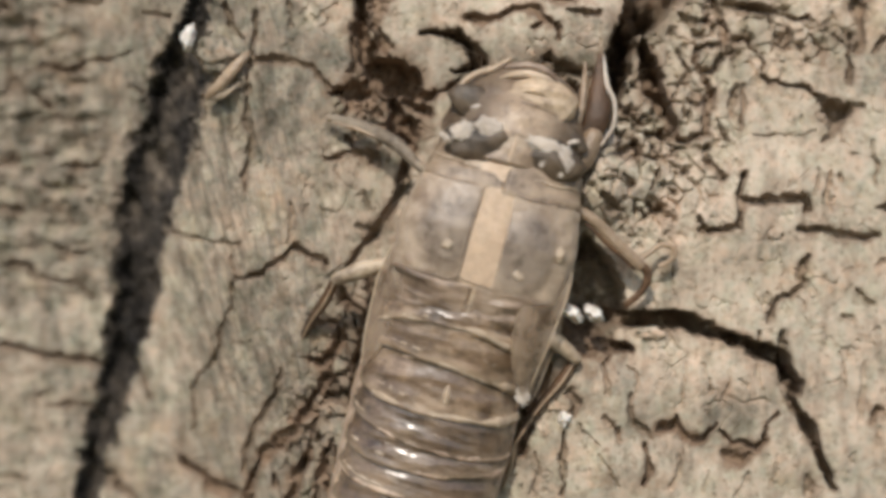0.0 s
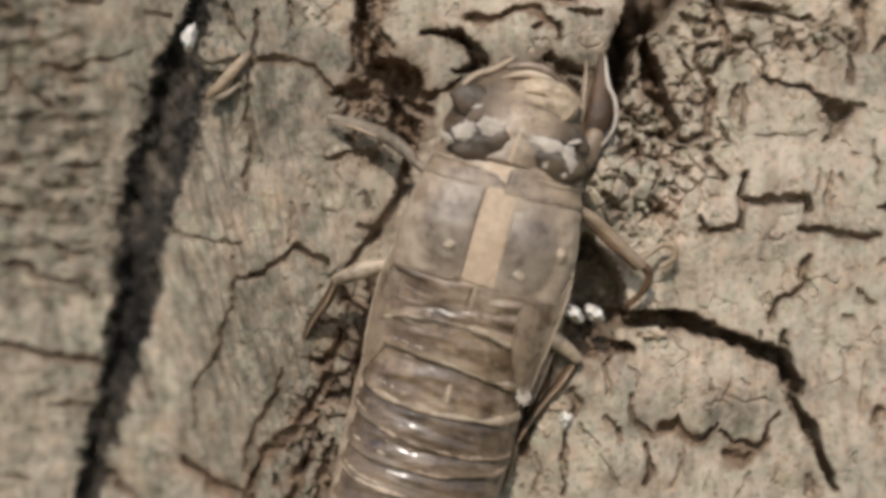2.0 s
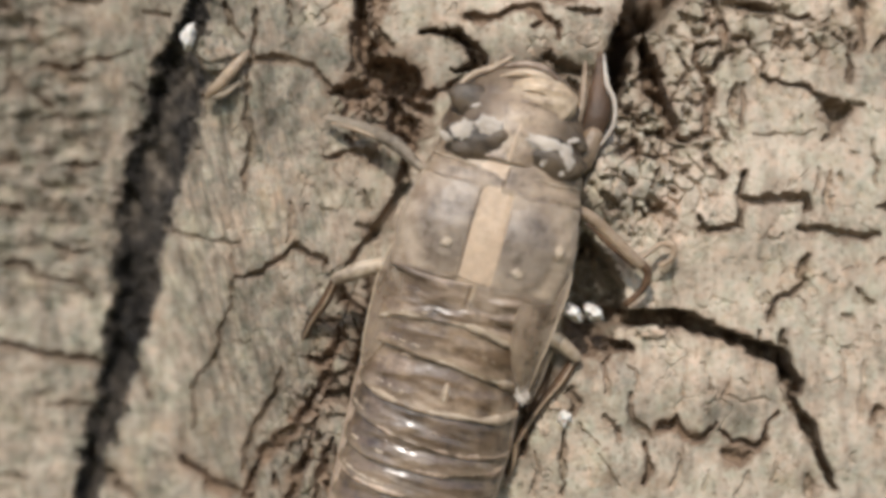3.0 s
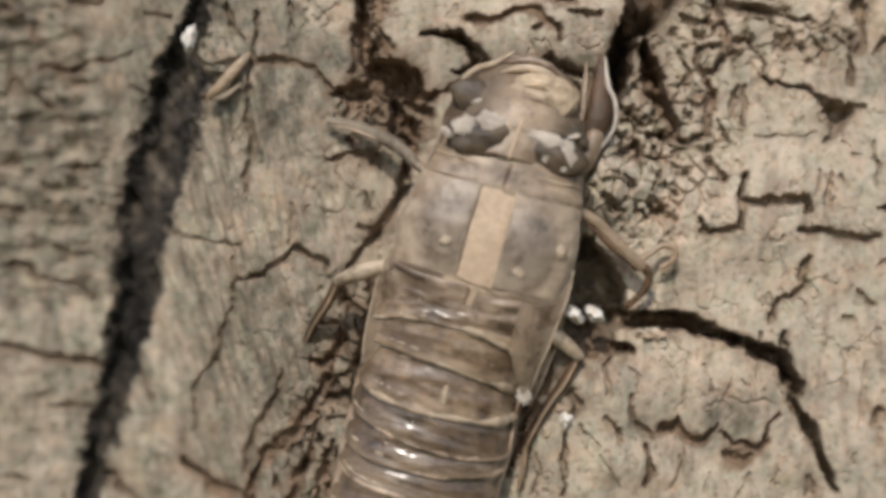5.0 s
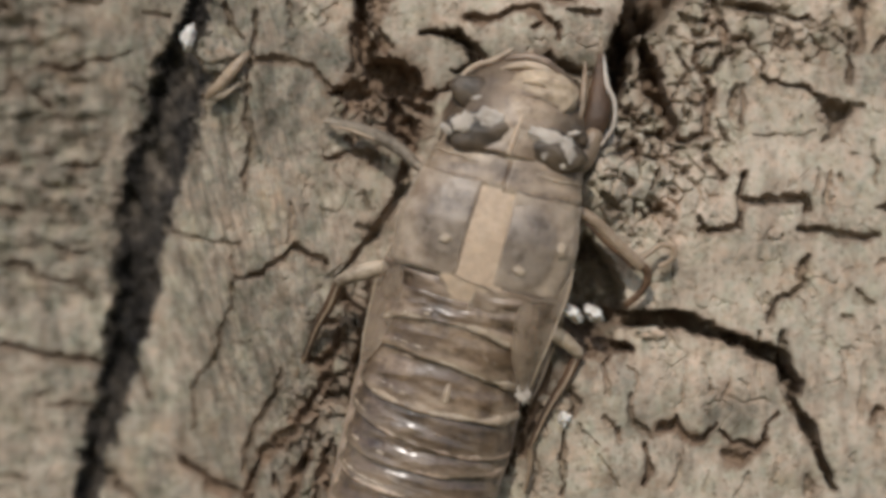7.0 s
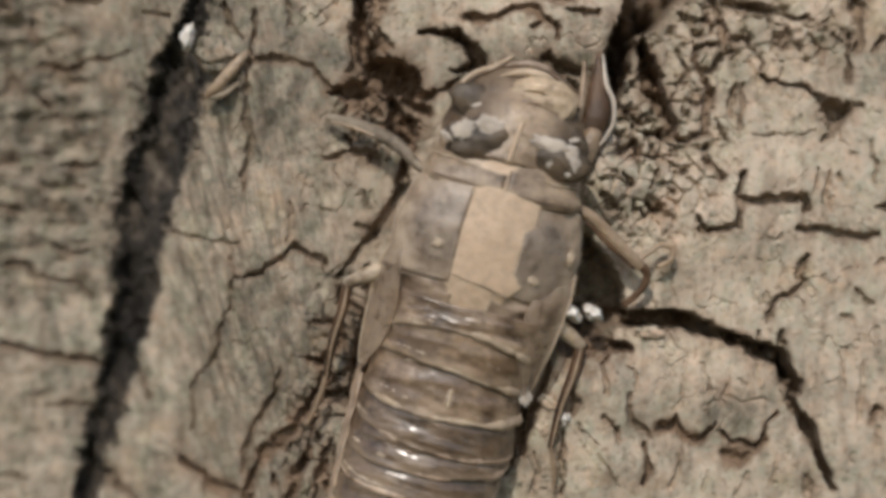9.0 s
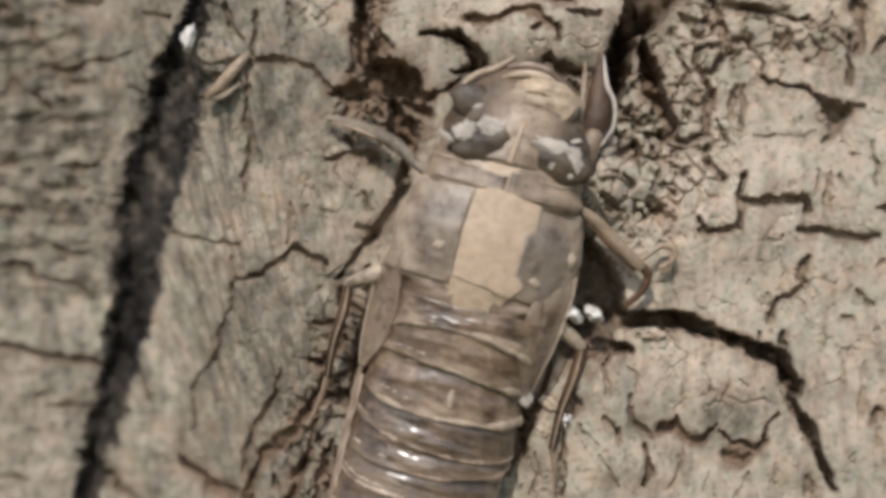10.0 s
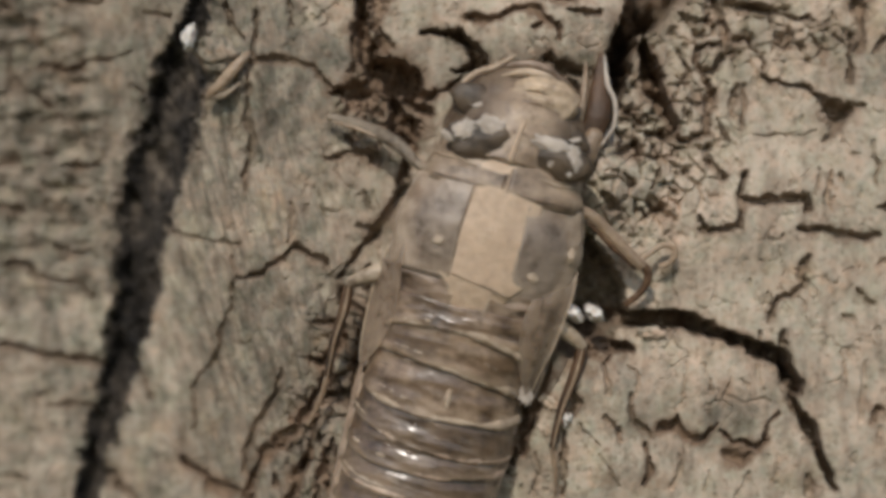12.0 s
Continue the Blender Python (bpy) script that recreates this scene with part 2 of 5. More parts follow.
# far-left plate, cross cracks
crack(0.9, 0, (-23.99, 10.85, 0.33), (-22.97, 10.78, 0.40), (-22.29, 10.51, 0.40), (-21.61, 10.70, 0.33), (-20.93, 11.17, 0.30), (-19.57, 11.33, 0.20), (-18.56, 11.69, 0.13))
crack(0.9, 0, (-22.63, 4.97, 0.27), (-21.61, 4.86, 0.40), (-20.42, 5.13, 0.23))
crack(0.9, 0, (-26.39, 2.32, 0.47), (-25.19, 2.45, 0.40))
crack(0.8, 0, (-26.39, -0.98, 0.27), (-24.84, -1.08, 0.33), (-24.16, -1.65, 0.33), (-22.63, -1.81, 0.30), (-21.44, -2.05, 0.33), (-20.59, -2.82, 0.27))
crack(1.0, 0, (-26.39, -5.59, 0.27), (-24.84, -5.85, 0.40), (-23.65, -6.28, 0.40), (-21.95, -6.41, 0.40), (-20.08, -6.87, 0.30))
crack(0.6, 0, (-23.48, -9.30, 0.20), (-22.12, -9.20, 0.27), (-20.59, -9.36, 0.30))
crack(0.6, 0, (-26.39, -13.60, 0.30), (-24.84, -13.82, 0.30))
crack(0.5, 0, (-24.33, 7.60, 0.23), (-22.63, 7.69, 0.23), (-20.76, 7.68, 0.27))
crack(0.7, 0, (-25.36, 9.79, 0.27), (-24.33, 9.28, 0.30), (-23.92, 8.70, 0.37), (-23.14, 8.26, 0.20))
crack(0.8, 0, (-26.39, 5.01, 0.40), (-25.29, 5.25, 0.33))
crack(0.7, 0, (-23.14, 0.20, 0.20), (-21.95, -0.30, 0.30), (-21.10, 0.03, 0.20))
crack(0.7, 0, (-17.88, 14.10, 0.27), (-16.36, 13.75, 0.30))
crack(0.6, 0, (-24.33, 13.64, 0.47), (-24.26, 12.30, 0.40))
crack(0.8, 0, (-22.29, 14.63, 0.30), (-20.25, 14.62, 0.33))
crack(0.8, 0, (-26.39, 14.44, 0.60), (-25.63, 14.09, 0.33))
crack(0.7, 0, (-25.87, 11.81, 0.43), (-25.70, 9.79, 0.33))
crack(0.8, 0, (-18.56, 9.75, 0.20), (-17.71, 9.24, 0.33), (-16.53, 8.80, 0.47))
crack(0.5, 0, (-23.99, 3.90, 0.20), (-22.80, 3.66, 0.27))
crack(0.45, 0, (-22.97, 6.41, 0.20), (-21.27, 6.24, 0.27))
crack(0.4, 0, (-24.33, 5.58, 0.17), (-23.31, 5.68, 0.20))
crack(0.5, 0, (-24.16, -8.70, 0.17), (-23.31, -8.36, 0.20))
crack(0.5, 0, (-25.02, 13.82, 0.20), (-25.19, 12.81, 0.20))
crack(0.5, 0, (-22.29, 6.75, 0.20), (-20.93, 6.57, 0.20))
# furrow between the plates, its shade painted into the colour
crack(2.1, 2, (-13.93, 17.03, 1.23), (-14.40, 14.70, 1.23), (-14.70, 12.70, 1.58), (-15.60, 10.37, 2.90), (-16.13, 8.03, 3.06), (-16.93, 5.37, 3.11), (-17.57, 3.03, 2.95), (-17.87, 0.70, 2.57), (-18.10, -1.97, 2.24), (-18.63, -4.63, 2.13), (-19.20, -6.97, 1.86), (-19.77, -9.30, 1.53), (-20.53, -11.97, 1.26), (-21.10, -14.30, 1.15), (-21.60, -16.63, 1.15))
# fibrous plate
crack(0.7, 0, (-11.62, 10.72, 0.23), (-11.56, 8.05, 0.37), (-11.49, 5.71, 0.37), (-11.69, 3.37, 0.17))
crack(0.65, 1, (-14.85, 8.56, 0.53), (-13.50, 9.39, 0.30), (-12.33, 10.39, 0.37), (-11.15, 11.22, 0.33), (-9.65, 11.28, 0.30), (-7.97, 10.78, 0.37), (-6.97, 9.87, 0.37), (-6.14, 9.20, 0.53), (-4.80, 8.70, 0.60))
crack(1.2, 0, (-12.16, -1.64, 0.20), (-10.99, -1.47, 0.30), (-9.81, -0.80, 0.27), (-9.08, -0.13, 0.27), (-8.81, 0.03, 0.43), (-7.81, -0.37, 0.43), (-6.87, -0.73, 0.43))
crack(0.6, 0, (-12.33, -1.97, 0.23), (-12.43, -3.47, 0.23), (-13.00, -4.64, 0.27), (-13.33, -5.65, 0.30), (-13.57, -6.65, 0.27), (-14.34, -7.49, 0.30), (-14.68, -8.33, 0.33), (-14.78, -10.67, 0.20))
crack(0.45, 1, (-16.19, 0.97, 0.20), (-14.85, 0.70, 0.20), (-13.17, 0.43, 0.23), (-11.99, 0.30, 0.20))
crack(0.5, 0, (-12.66, 0.37, 0.23), (-12.16, -1.30, 0.27), (-12.43, -2.97, 0.20))
crack(1.1, 1, (-15.52, -12.51, 0.23), (-14.51, -13.07, 0.33), (-13.67, -13.84, 0.47), (-12.66, -14.27, 0.53), (-11.49, -14.79, 0.47))
crack(1.6, 0, (-2.30, 5.20, 0.53), (-2.53, 3.70, 0.67), (-3.13, 2.37, 0.47), (-3.63, 1.37, 0.53), (-4.80, 0.20, 0.47), (-5.47, -0.63, 0.33), (-6.14, -1.63, 0.27))
crack(2.0, 0, (-6.97, -8.91, 0.47), (-6.14, -8.90, 0.80), (-5.14, -9.10, 0.87))
crack(1.2, 1, (-6.87, -7.47, 0.40), (-7.47, -8.47, 0.40), (-7.97, -9.48, 0.40), (-8.81, -10.48, 0.53), (-9.48, -11.15, 0.60), (-10.32, -11.98, 0.47), (-10.99, -12.99, 0.40), (-11.82, -14.33, 0.27))
crack(0.8, 0, (-9.65, -7.31, 0.40), (-9.81, -8.31, 0.33), (-10.99, -10.32, 0.33), (-11.66, -11.99, 0.33), (-11.82, -13.33, 0.27))
crack(1.2, 1, (-7.87, -11.81, 0.27), (-8.48, -12.98, 0.60), (-8.81, -13.82, 0.53), (-9.08, -14.78, 0.33))
crack(1.0, 1, (-7.97, -6.47, 0.30), (-6.97, -6.64, 0.53), (-6.14, -5.64, 0.47), (-6.20, -4.97, 0.33))
crack(0.7, 0, (-18.05, -6.83, 0.27), (-17.71, -8.00, 0.40), (-17.37, -9.00, 0.27))
crack(0.9, 0, (-20.52, -12.98, 0.40), (-19.57, -13.20, 0.53), (-19.06, -13.97, 0.47), (-18.22, -14.70, 0.33))
crack(0.8, 1, (-7.07, 5.44, 0.23), (-5.80, 5.54, 0.33), (-4.80, 5.64, 0.67), (-3.87, 5.30, 0.53))
crack(0.6, 0, (-5.07, 1.37, 0.50), (-4.40, 1.20, 0.43))
crack(0.4, 0, (-9.14, 2.70, 0.17), (-9.08, 1.37, 0.20), (-9.14, 0.20, 0.20))
crack(0.7, 0, (-11.15, 14.06, 0.27), (-10.99, 12.72, 0.27), (-11.32, 11.55, 0.27))
crack(0.7, 0, (-13.00, 14.40, 0.33), (-12.49, 13.40, 0.33), (-11.82, 12.39, 0.27))
crack(0.5, 0, (-9.14, 14.55, 0.30), (-8.98, 13.38, 0.20))
crack(0.5, 0, (-4.80, 3.20, 0.33), (-4.30, 2.37, 0.27))
# hollow above the head and the cracks beside it
crack(3.6, 1, (-3.75, 10.35, 1.65), (-2.95, 10.15, 1.75), (-2.15, 9.90, 1.55))
crack(2.2, 1, (-6.60, 9.25, 0.45), (-5.60, 9.35, 0.80), (-4.40, 9.40, 0.95))
crack(2.6, 0, (-4.95, 15.10, 0.60), (-4.85, 13.90, 0.70), (-4.75, 12.60, 0.50))
crack(0.9, 1, (-3.95, 14.90, 0.70), (-3.90, 13.40, 0.80), (-3.40, 11.90, 0.60))
crack(2.0, 1, (-4.80, 15.04, 0.53), (-4.80, 13.37, 0.80), (-4.63, 12.04, 0.87), (-4.30, 11.04, 1.00))
crack(1.0, 1, (-4.13, 13.04, 0.23), (-3.47, 11.70, 0.30), (-3.13, 11.20, 0.27))
crack(1.6, 1, (-1.63, 9.03, 0.40), (-0.63, 9.20, 0.43), (0.37, 9.37, 0.43), (0.93, 10.03, 0.30))
crack(4.0, 0, (-1.30, 12.77, 0.20), (-0.13, 12.87, 0.37), (0.87, 12.63, 0.57), (1.80, 11.90, 0.80), (2.27, 11.20, 0.67), (1.53, 10.70, 0.53), (0.70, 10.47, 0.30))
crack(2.2, 1, (-3.13, 8.70, 0.80), (-2.60, 7.63, 1.13), (-1.97, 6.87, 1.20), (-1.63, 5.97, 0.53))
crack(1.0, 1, (1.53, 13.70, 0.40), (2.37, 13.53, 0.50), (3.20, 13.70, 0.27), (4.03, 14.20, 0.20))
crack(1.1, 1, (4.03, 14.30, 0.23), (5.20, 14.04, 0.47), (6.04, 13.44, 0.50), (6.70, 12.97, 0.33), (6.74, 12.31, 0.20))
crack(0.9, 1, (5.37, 12.97, 0.23), (6.04, 13.21, 0.33))
crack(0.8, 1, (6.37, 14.61, 0.47), (7.54, 14.54, 0.30))
crack(0.9, 0, (7.37, 13.98, 0.20), (8.21, 13.81, 0.33), (9.21, 13.78, 0.20))
crack(2.0, 0, (6.27, 11.04, 0.72), (6.70, 10.84, 0.80), (7.37, 10.64, 0.60), (8.27, 10.44, 0.52))
crack(1.6, 0, (7.37, 9.54, 0.60), (7.61, 8.77, 0.53))
crack(11, 0, (13.23, 16.07, 2.67), (12.23, 14.73, 2.13), (11.56, 13.79, 1.77), (10.65, 12.79, 1.10), (10.45, 11.72, 1.17), (10.18, 10.72, 1.20), (10.21, 9.55, 0.73), (9.75, 7.54, 0.43))
crack(1.5, 0, (14.24, 14.91, 0.73), (13.06, 14.13, 0.47))
crack(3.4, 0, (11.89, 12.06, 0.53), (12.16, 10.39, 1.00), (12.49, 9.22, 1.20), (12.96, 8.39, 0.80), (13.27, 7.55, 0.60), (13.40, 6.72, 0.47))
crack(1.2, 0, (11.89, 6.78, 0.23), (13.40, 6.52, 0.43), (14.41, 6.45, 0.43), (15.42, 6.89, 0.40), (15.59, 8.06, 0.43), (15.75, 9.23, 0.40), (15.42, 10.07, 0.33), (15.25, 10.73, 0.27))
crack(1.1, 0, (16.60, 12.25, 0.33), (15.92, 12.01, 0.30), (14.98, 11.80, 0.33), (14.81, 11.13, 0.33), (15.25, 10.57, 0.33), (16.09, 10.74, 0.33), (16.60, 11.41, 0.40), (17.20, 11.68, 0.30))
crack(1.2, 0, (15.99, 14.92, 0.33), (16.53, 13.75, 0.33), (16.63, 12.75, 0.43), (16.66, 11.81, 0.43))
crack(1.3, 0, (16.93, 14.49, 0.47), (18.29, 14.37, 0.50), (19.81, 14.04, 0.37), (20.99, 13.72, 0.20), (21.84, 13.79, 0.30))
crack(1.0, 0, (17.27, 12.35, 0.43), (17.95, 12.42, 0.33), (18.69, 11.69, 0.17))
crack(0.7, 0, (17.31, 9.81, 0.27), (17.14, 8.90, 0.33), (16.93, 7.90, 0.27))
crack(0.5, 0, (17.68, 9.74, 0.27), (17.85, 8.40, 0.37), (17.61, 7.06, 0.20))
crack(0.4, 0, (14.07, 9.73, 0.17), (14.91, 9.23, 0.20), (15.59, 9.40, 0.17))
crack(1.3, 0, (18.79, 10.35, 0.23), (19.30, 9.82, 0.30), (20.15, 9.75, 0.33), (21.50, 9.70, 0.30), (22.01, 9.16, 0.33), (22.63, 8.69, 0.47))
crack(2.4, 0, (22.80, 8.36, 1.00), (23.38, 7.93, 1.33), (23.79, 8.10, 0.87))
crack(1.0, 0, (23.38, 7.25, 0.60), (23.04, 6.82, 0.40), (22.46, 6.21, 0.13))
crack(0.9, 0, (24.06, 8.37, 0.33), (24.91, 8.44, 0.20))
crack(1.1, 0, (24.74, 14.82, 0.67), (24.91, 13.48, 0.43), (25.08, 12.47, 0.33), (24.67, 11.87, 0.57))
crack(0.9, 0, (26.21, 12.48, 0.37), (25.60, 11.74, 0.30))
crack(0.9, 0, (24.06, 12.80, 0.30), (24.13, 11.12, 0.27), (24.06, 9.71, 0.37))
crack(0.5, 0, (22.35, 11.45, 0.30), (22.52, 11.28, 0.23))
crack(0.5, 0, (23.21, 14.31, 0.17), (23.38, 13.80, 0.20), (22.69, 13.46, 0.17))
crack(1.3, 0, (17.61, 4.32, 0.23), (17.37, 3.38, 0.33), (17.34, 2.54, 0.33), (17.20, 1.47, 0.27))
crack(1.5, 0, (17.37, 2.91, 0.43), (18.96, 2.88, 0.43), (20.32, 2.98, 0.40), (21.16, 3.05, 0.43), (21.27, 2.18, 0.43))
crack(1.1, 0, (20.79, 1.27, 0.27), (21.33, 0.97, 0.40), (22.18, 1.11, 0.30), (22.87, 1.11, 0.40), (23.72, 0.71, 0.43), (24.57, 0.54, 0.37), (25.84, 0.77, 0.37))
crack(1.2, 0, (14.85, 1.97, 0.20), (14.98, 1.20, 0.40), (15.59, 1.20, 0.37), (16.43, 1.20, 0.47), (17.20, 1.37, 0.30))
crack(1.1, 0, (15.42, 5.99, 0.27), (15.59, 4.88, 0.33), (16.50, 4.02, 0.37))
crack(0.9, 0, (25.60, 2.32, 0.17), (26.45, 2.39, 0.43))
crack(0.5, 0, (22.69, 4.57, 0.20), (22.56, 3.05, 0.27), (22.76, 2.22, 0.20))
crack(0.6, 0, (23.31, 4.40, 0.30), (23.55, 4.06, 0.17))
crack(0.7, 0, (12.16, 2.87, 0.60), (12.56, 2.20, 0.67), (13.47, 1.70, 0.27))
crack(0.8, 0, (12.46, 4.44, 0.33), (12.23, 3.54, 0.23))
crack(1.2, 0, (9.21, 3.10, 0.67), (9.81, 2.30, 0.50))
crack(1.2, 0, (11.15, 6.11, 0.50), (11.29, 5.54, 0.50), (10.21, 5.61, 0.33))
crack(1.2, 0, (10.75, 8.05, 0.27), (11.15, 7.65, 0.33), (11.66, 7.25, 0.47))
crack(1.0, 0, (11.39, 2.37, 0.20), (11.89, 1.87, 0.20))
# long crack under the thorax and the plate below it
crack(2.2, 1, (6.70, -4.47, 0.61), (7.61, -5.24, 1.56), (8.71, -5.57, 1.47), (10.05, -5.64, 0.78), (10.88, -5.84, 0.35))
crack(6.0, 0, (7.87, -3.97, 0.87), (9.71, -4.04, 1.00), (10.88, -4.07, 0.80), (12.23, -4.04, 0.73), (13.90, -4.18, 0.87), (15.25, -4.65, 0.90), (16.60, -5.05, 0.57), (17.61, -5.52, 0.63), (18.62, -5.86, 0.90), (19.64, -6.17, 0.83), (20.15, -7.17, 0.73), (20.66, -7.85, 0.60), (21.06, -8.59, 0.23))
crack(3.4, 0, (20.66, -7.75, 0.47), (20.52, -8.68, 0.50), (20.79, -9.69, 0.40), (21.50, -10.53, 0.67), (21.88, -11.11, 0.73), (22.29, -12.05, 0.43), (22.69, -13.06, 0.40), (23.31, -14.14, 0.27))
crack(0.8, 0, (18.45, -5.49, 0.30), (18.35, -4.92, 0.30))
crack(0.8, 0, (19.77, -4.73, 0.27), (19.94, -5.53, 0.33))
crack(1.0, 0, (21.50, -0.37, 0.30), (21.10, -0.97, 0.50), (20.72, -1.71, 0.27), (21.13, -2.05, 0.33), (20.32, -2.82, 0.27), (19.64, -2.98, 0.40), (19.13, -3.65, 0.33), (18.86, -4.39, 0.20))
crack(0.9, 1, (13.57, -10.16, 0.23), (14.24, -11.00, 0.37), (14.74, -11.17, 0.37), (15.42, -10.67, 0.27), (16.09, -10.17, 0.17))
crack(1.0, 1, (16.19, -10.77, 0.27), (16.77, -11.34, 0.30), (18.29, -11.52, 0.37), (18.79, -11.02, 0.30), (18.96, -10.18, 0.20), (19.64, -9.52, 0.20))
crack(0.9, 1, (16.53, -11.91, 0.30), (17.00, -12.18, 0.50), (17.44, -12.59, 0.53), (17.88, -12.02, 0.27))
crack(1.1, 1, (12.56, -10.49, 0.43), (13.40, -10.49, 0.53), (13.60, -9.76, 0.27))
crack(0.6, 1, (10.88, -8.31, 0.25), (10.82, -9.82, 0.27), (11.56, -10.49, 0.24), (12.09, -11.06, 0.30))
crack(0.9, 1, (11.79, -11.49, 0.36), (12.09, -12.99, 0.33), (11.89, -13.83, 0.23))
crack(0.8, 0, (6.94, -10.64, 0.23), (7.04, -12.64, 0.33), (7.04, -14.44, 0.23))
crack(0.5, 1, (9.21, -6.64, 0.22), (9.38, -8.31, 0.22))
crack(0.6, 1, (9.28, -9.75, 0.22), (10.05, -10.48, 0.27), (10.21, -11.25, 0.22))
crack(0.30, 0, (18.01, -13.29, 0.27), (17.20, -14.43, 0.21))
crack(0.7, 0, (21.47, -13.39, 0.33), (21.67, -14.56, 0.57))
crack(0.36, 0, (24.91, -6.69, 0.27), (24.67, -8.71, 0.33), (24.57, -10.22, 0.27))
crack(0.7, 1, (25.67, -9.45, 0.50), (25.36, -10.12, 0.40))
crack(0.6, 0, (24.33, -2.25, 0.20), (24.91, -3.06, 0.37), (25.49, -3.33, 0.17))
crack(0.5, 0, (23.55, -4.00, 0.20), (24.23, -4.34, 0.27))
crack(0.24, 0, (16.66, -6.99, 0.18), (16.46, -8.67, 0.24), (17.44, -8.87, 0.24), (19.03, -8.95, 0.18))
crack(0.24, 0, (17.27, -7.60, 0.24), (17.81, -8.00, 0.24))
crack(0.24, 0, (14.07, -6.65, 0.12), (13.90, -8.66, 0.15), (13.40, -9.49, 0.15))
crack(0.7, 1, (7.37, -8.31, 0.53), (7.87, -8.97, 0.47), (7.21, -9.97, 0.27))
crack(0.36, 0, (7.87, -10.14, 0.15), (8.37, -10.64, 0.24), (9.21, -11.48, 0.21))
crack(0.36, 1, (5.37, -11.97, 0.18), (5.54, -12.97, 0.24), (5.27, -14.37, 0.30))
# this one trough stands in for shadow along the abdomen's right side
crack(1.6, 0, (4.70, -9.30, 0.87), (4.47, -10.97, 0.73), (3.70, -12.90, 0.60))
crack(0.30, 0, (9.21, -11.98, 0.21), (10.21, -13.99, 0.18))
crack(0.5, 0, (25.60, -0.98, 0.30), (26.11, -0.64, 0.30))
crack(0.30, 0, (25.94, -10.56, 0.24), (25.77, -11.24, 0.24))
# rough brown bark round the hollow and beside the nymph
crack(1.0, 1, (-5.74, 9.37, 0.47), (-5.40, 8.54, 0.33), (-5.97, 8.04, 0.20))
crack(0.9, 1, (-4.30, 9.04, 0.47), (-4.13, 8.20, 0.53), (-3.63, 7.87, 0.27))
crack(1.2, 1, (-2.30, 8.87, 0.67), (-1.63, 8.37, 0.40), (-0.80, 8.20, 0.47))
crack(0.9, 1, (-3.13, 7.53, 0.33), (-2.80, 6.70, 0.60))
crack(0.8, 1, (-5.47, 10.54, 0.33), (-5.20, 11.37, 0.27), (-5.54, 12.37, 0.20))
crack(0.8, 1, (-5.64, 6.70, 0.33), (-5.40, 6.04, 0.40))
crack(1.0, 0, (-5.97, -2.63, 0.51), (-5.47, -3.47, 0.42), (-4.63, -3.80, 0.33))
crack(0.9, 0, (-7.47, -4.30, 0.33), (-6.64, -4.47, 0.37), (-6.14, -4.30, 0.23))
crack(0.8, 0, (-4.80, -2.47, 0.28), (-4.13, -2.30, 0.23))
crack(0.8, 0, (-5.64, -5.64, 0.28), (-5.30, -6.64, 0.23), (-5.80, -7.64, 0.28))
crack(0.9, 0, (-6.47, -7.80, 0.33), (-6.14, -8.30, 0.28))
crack(1.0, 0, (-6.47, -11.31, 0.23), (-6.97, -12.98, 0.19), (-6.64, -14.31, 0.23))
crack(0.9, 0, (-7.47, -10.14, 0.19), (-7.87, -11.64, 0.21))
crack(1.0, 0, (-9.81, -13.99, 0.28), (-10.15, -12.99, 0.19))
# finer cracks among the crumbs right of the head and on the right-hand plates
crack(0.9, 0, (14.07, 13.74, 0.33), (14.74, 13.24, 0.47), (15.59, 13.41, 0.33))
crack(0.8, 0, (13.74, 11.56, 0.27), (14.41, 10.40, 0.33), (13.74, 9.73, 0.27))
crack(0.7, 0, (14.24, 8.72, 0.20), (14.91, 8.39, 0.27), (15.42, 8.56, 0.20))
crack(0.8, 0, (11.72, 7.88, 0.27), (12.73, 8.05, 0.23), (13.40, 7.89, 0.27))
crack(0.8, 0, (9.71, 6.88, 0.33), (10.38, 6.54, 0.40), (10.72, 6.88, 0.27))
crack(0.8, 0, (8.71, 6.71, 0.40), (8.88, 5.97, 0.33))
crack(0.8, 0, (12.23, 5.38, 0.40), (12.73, 5.04, 0.40))
crack(0.7, 0, (10.38, 4.37, 0.27), (10.88, 3.87, 0.27))
crack(0.7, 0, (12.90, 3.37, 0.20), (13.40, 3.21, 0.27))
crack(0.6, 0, (13.74, 5.88, 0.27), (14.74, 5.98, 0.33), (15.25, 5.72, 0.27))
crack(0.7, 0, (16.09, 7.56, 0.20), (16.43, 6.89, 0.27), (16.77, 6.39, 0.27))
crack(0.6, 0, (18.62, 11.59, 0.17), (19.03, 11.09, 0.23), (18.79, 10.35, 0.20))
crack(0.5, 0, (20.32, 13.28, 0.20), (20.66, 12.78, 0.27), (21.16, 12.95, 0.20))
crack(0.5, 0, (22.01, 12.45, 0.20), (22.69, 11.62, 0.27), (22.35, 10.77, 0.20))
crack(0.5, 0, (23.21, 12.80, 0.27), (23.72, 12.30, 0.20))
crack(0.4, 0, (18.29, 6.73, 0.10), (20.66, 6.67, 0.13), (22.01, 6.81, 0.10))
crack(0.4, 0, (22.01, 4.73, 0.13), (21.74, 3.22, 0.13))
crack(0.5, 0, (25.43, 6.42, 0.17), (25.77, 5.25, 0.17), (25.60, 3.73, 0.13))
crack(0.4, 0, (13.23, -0.97, 0.10), (13.40, -2.64, 0.10))
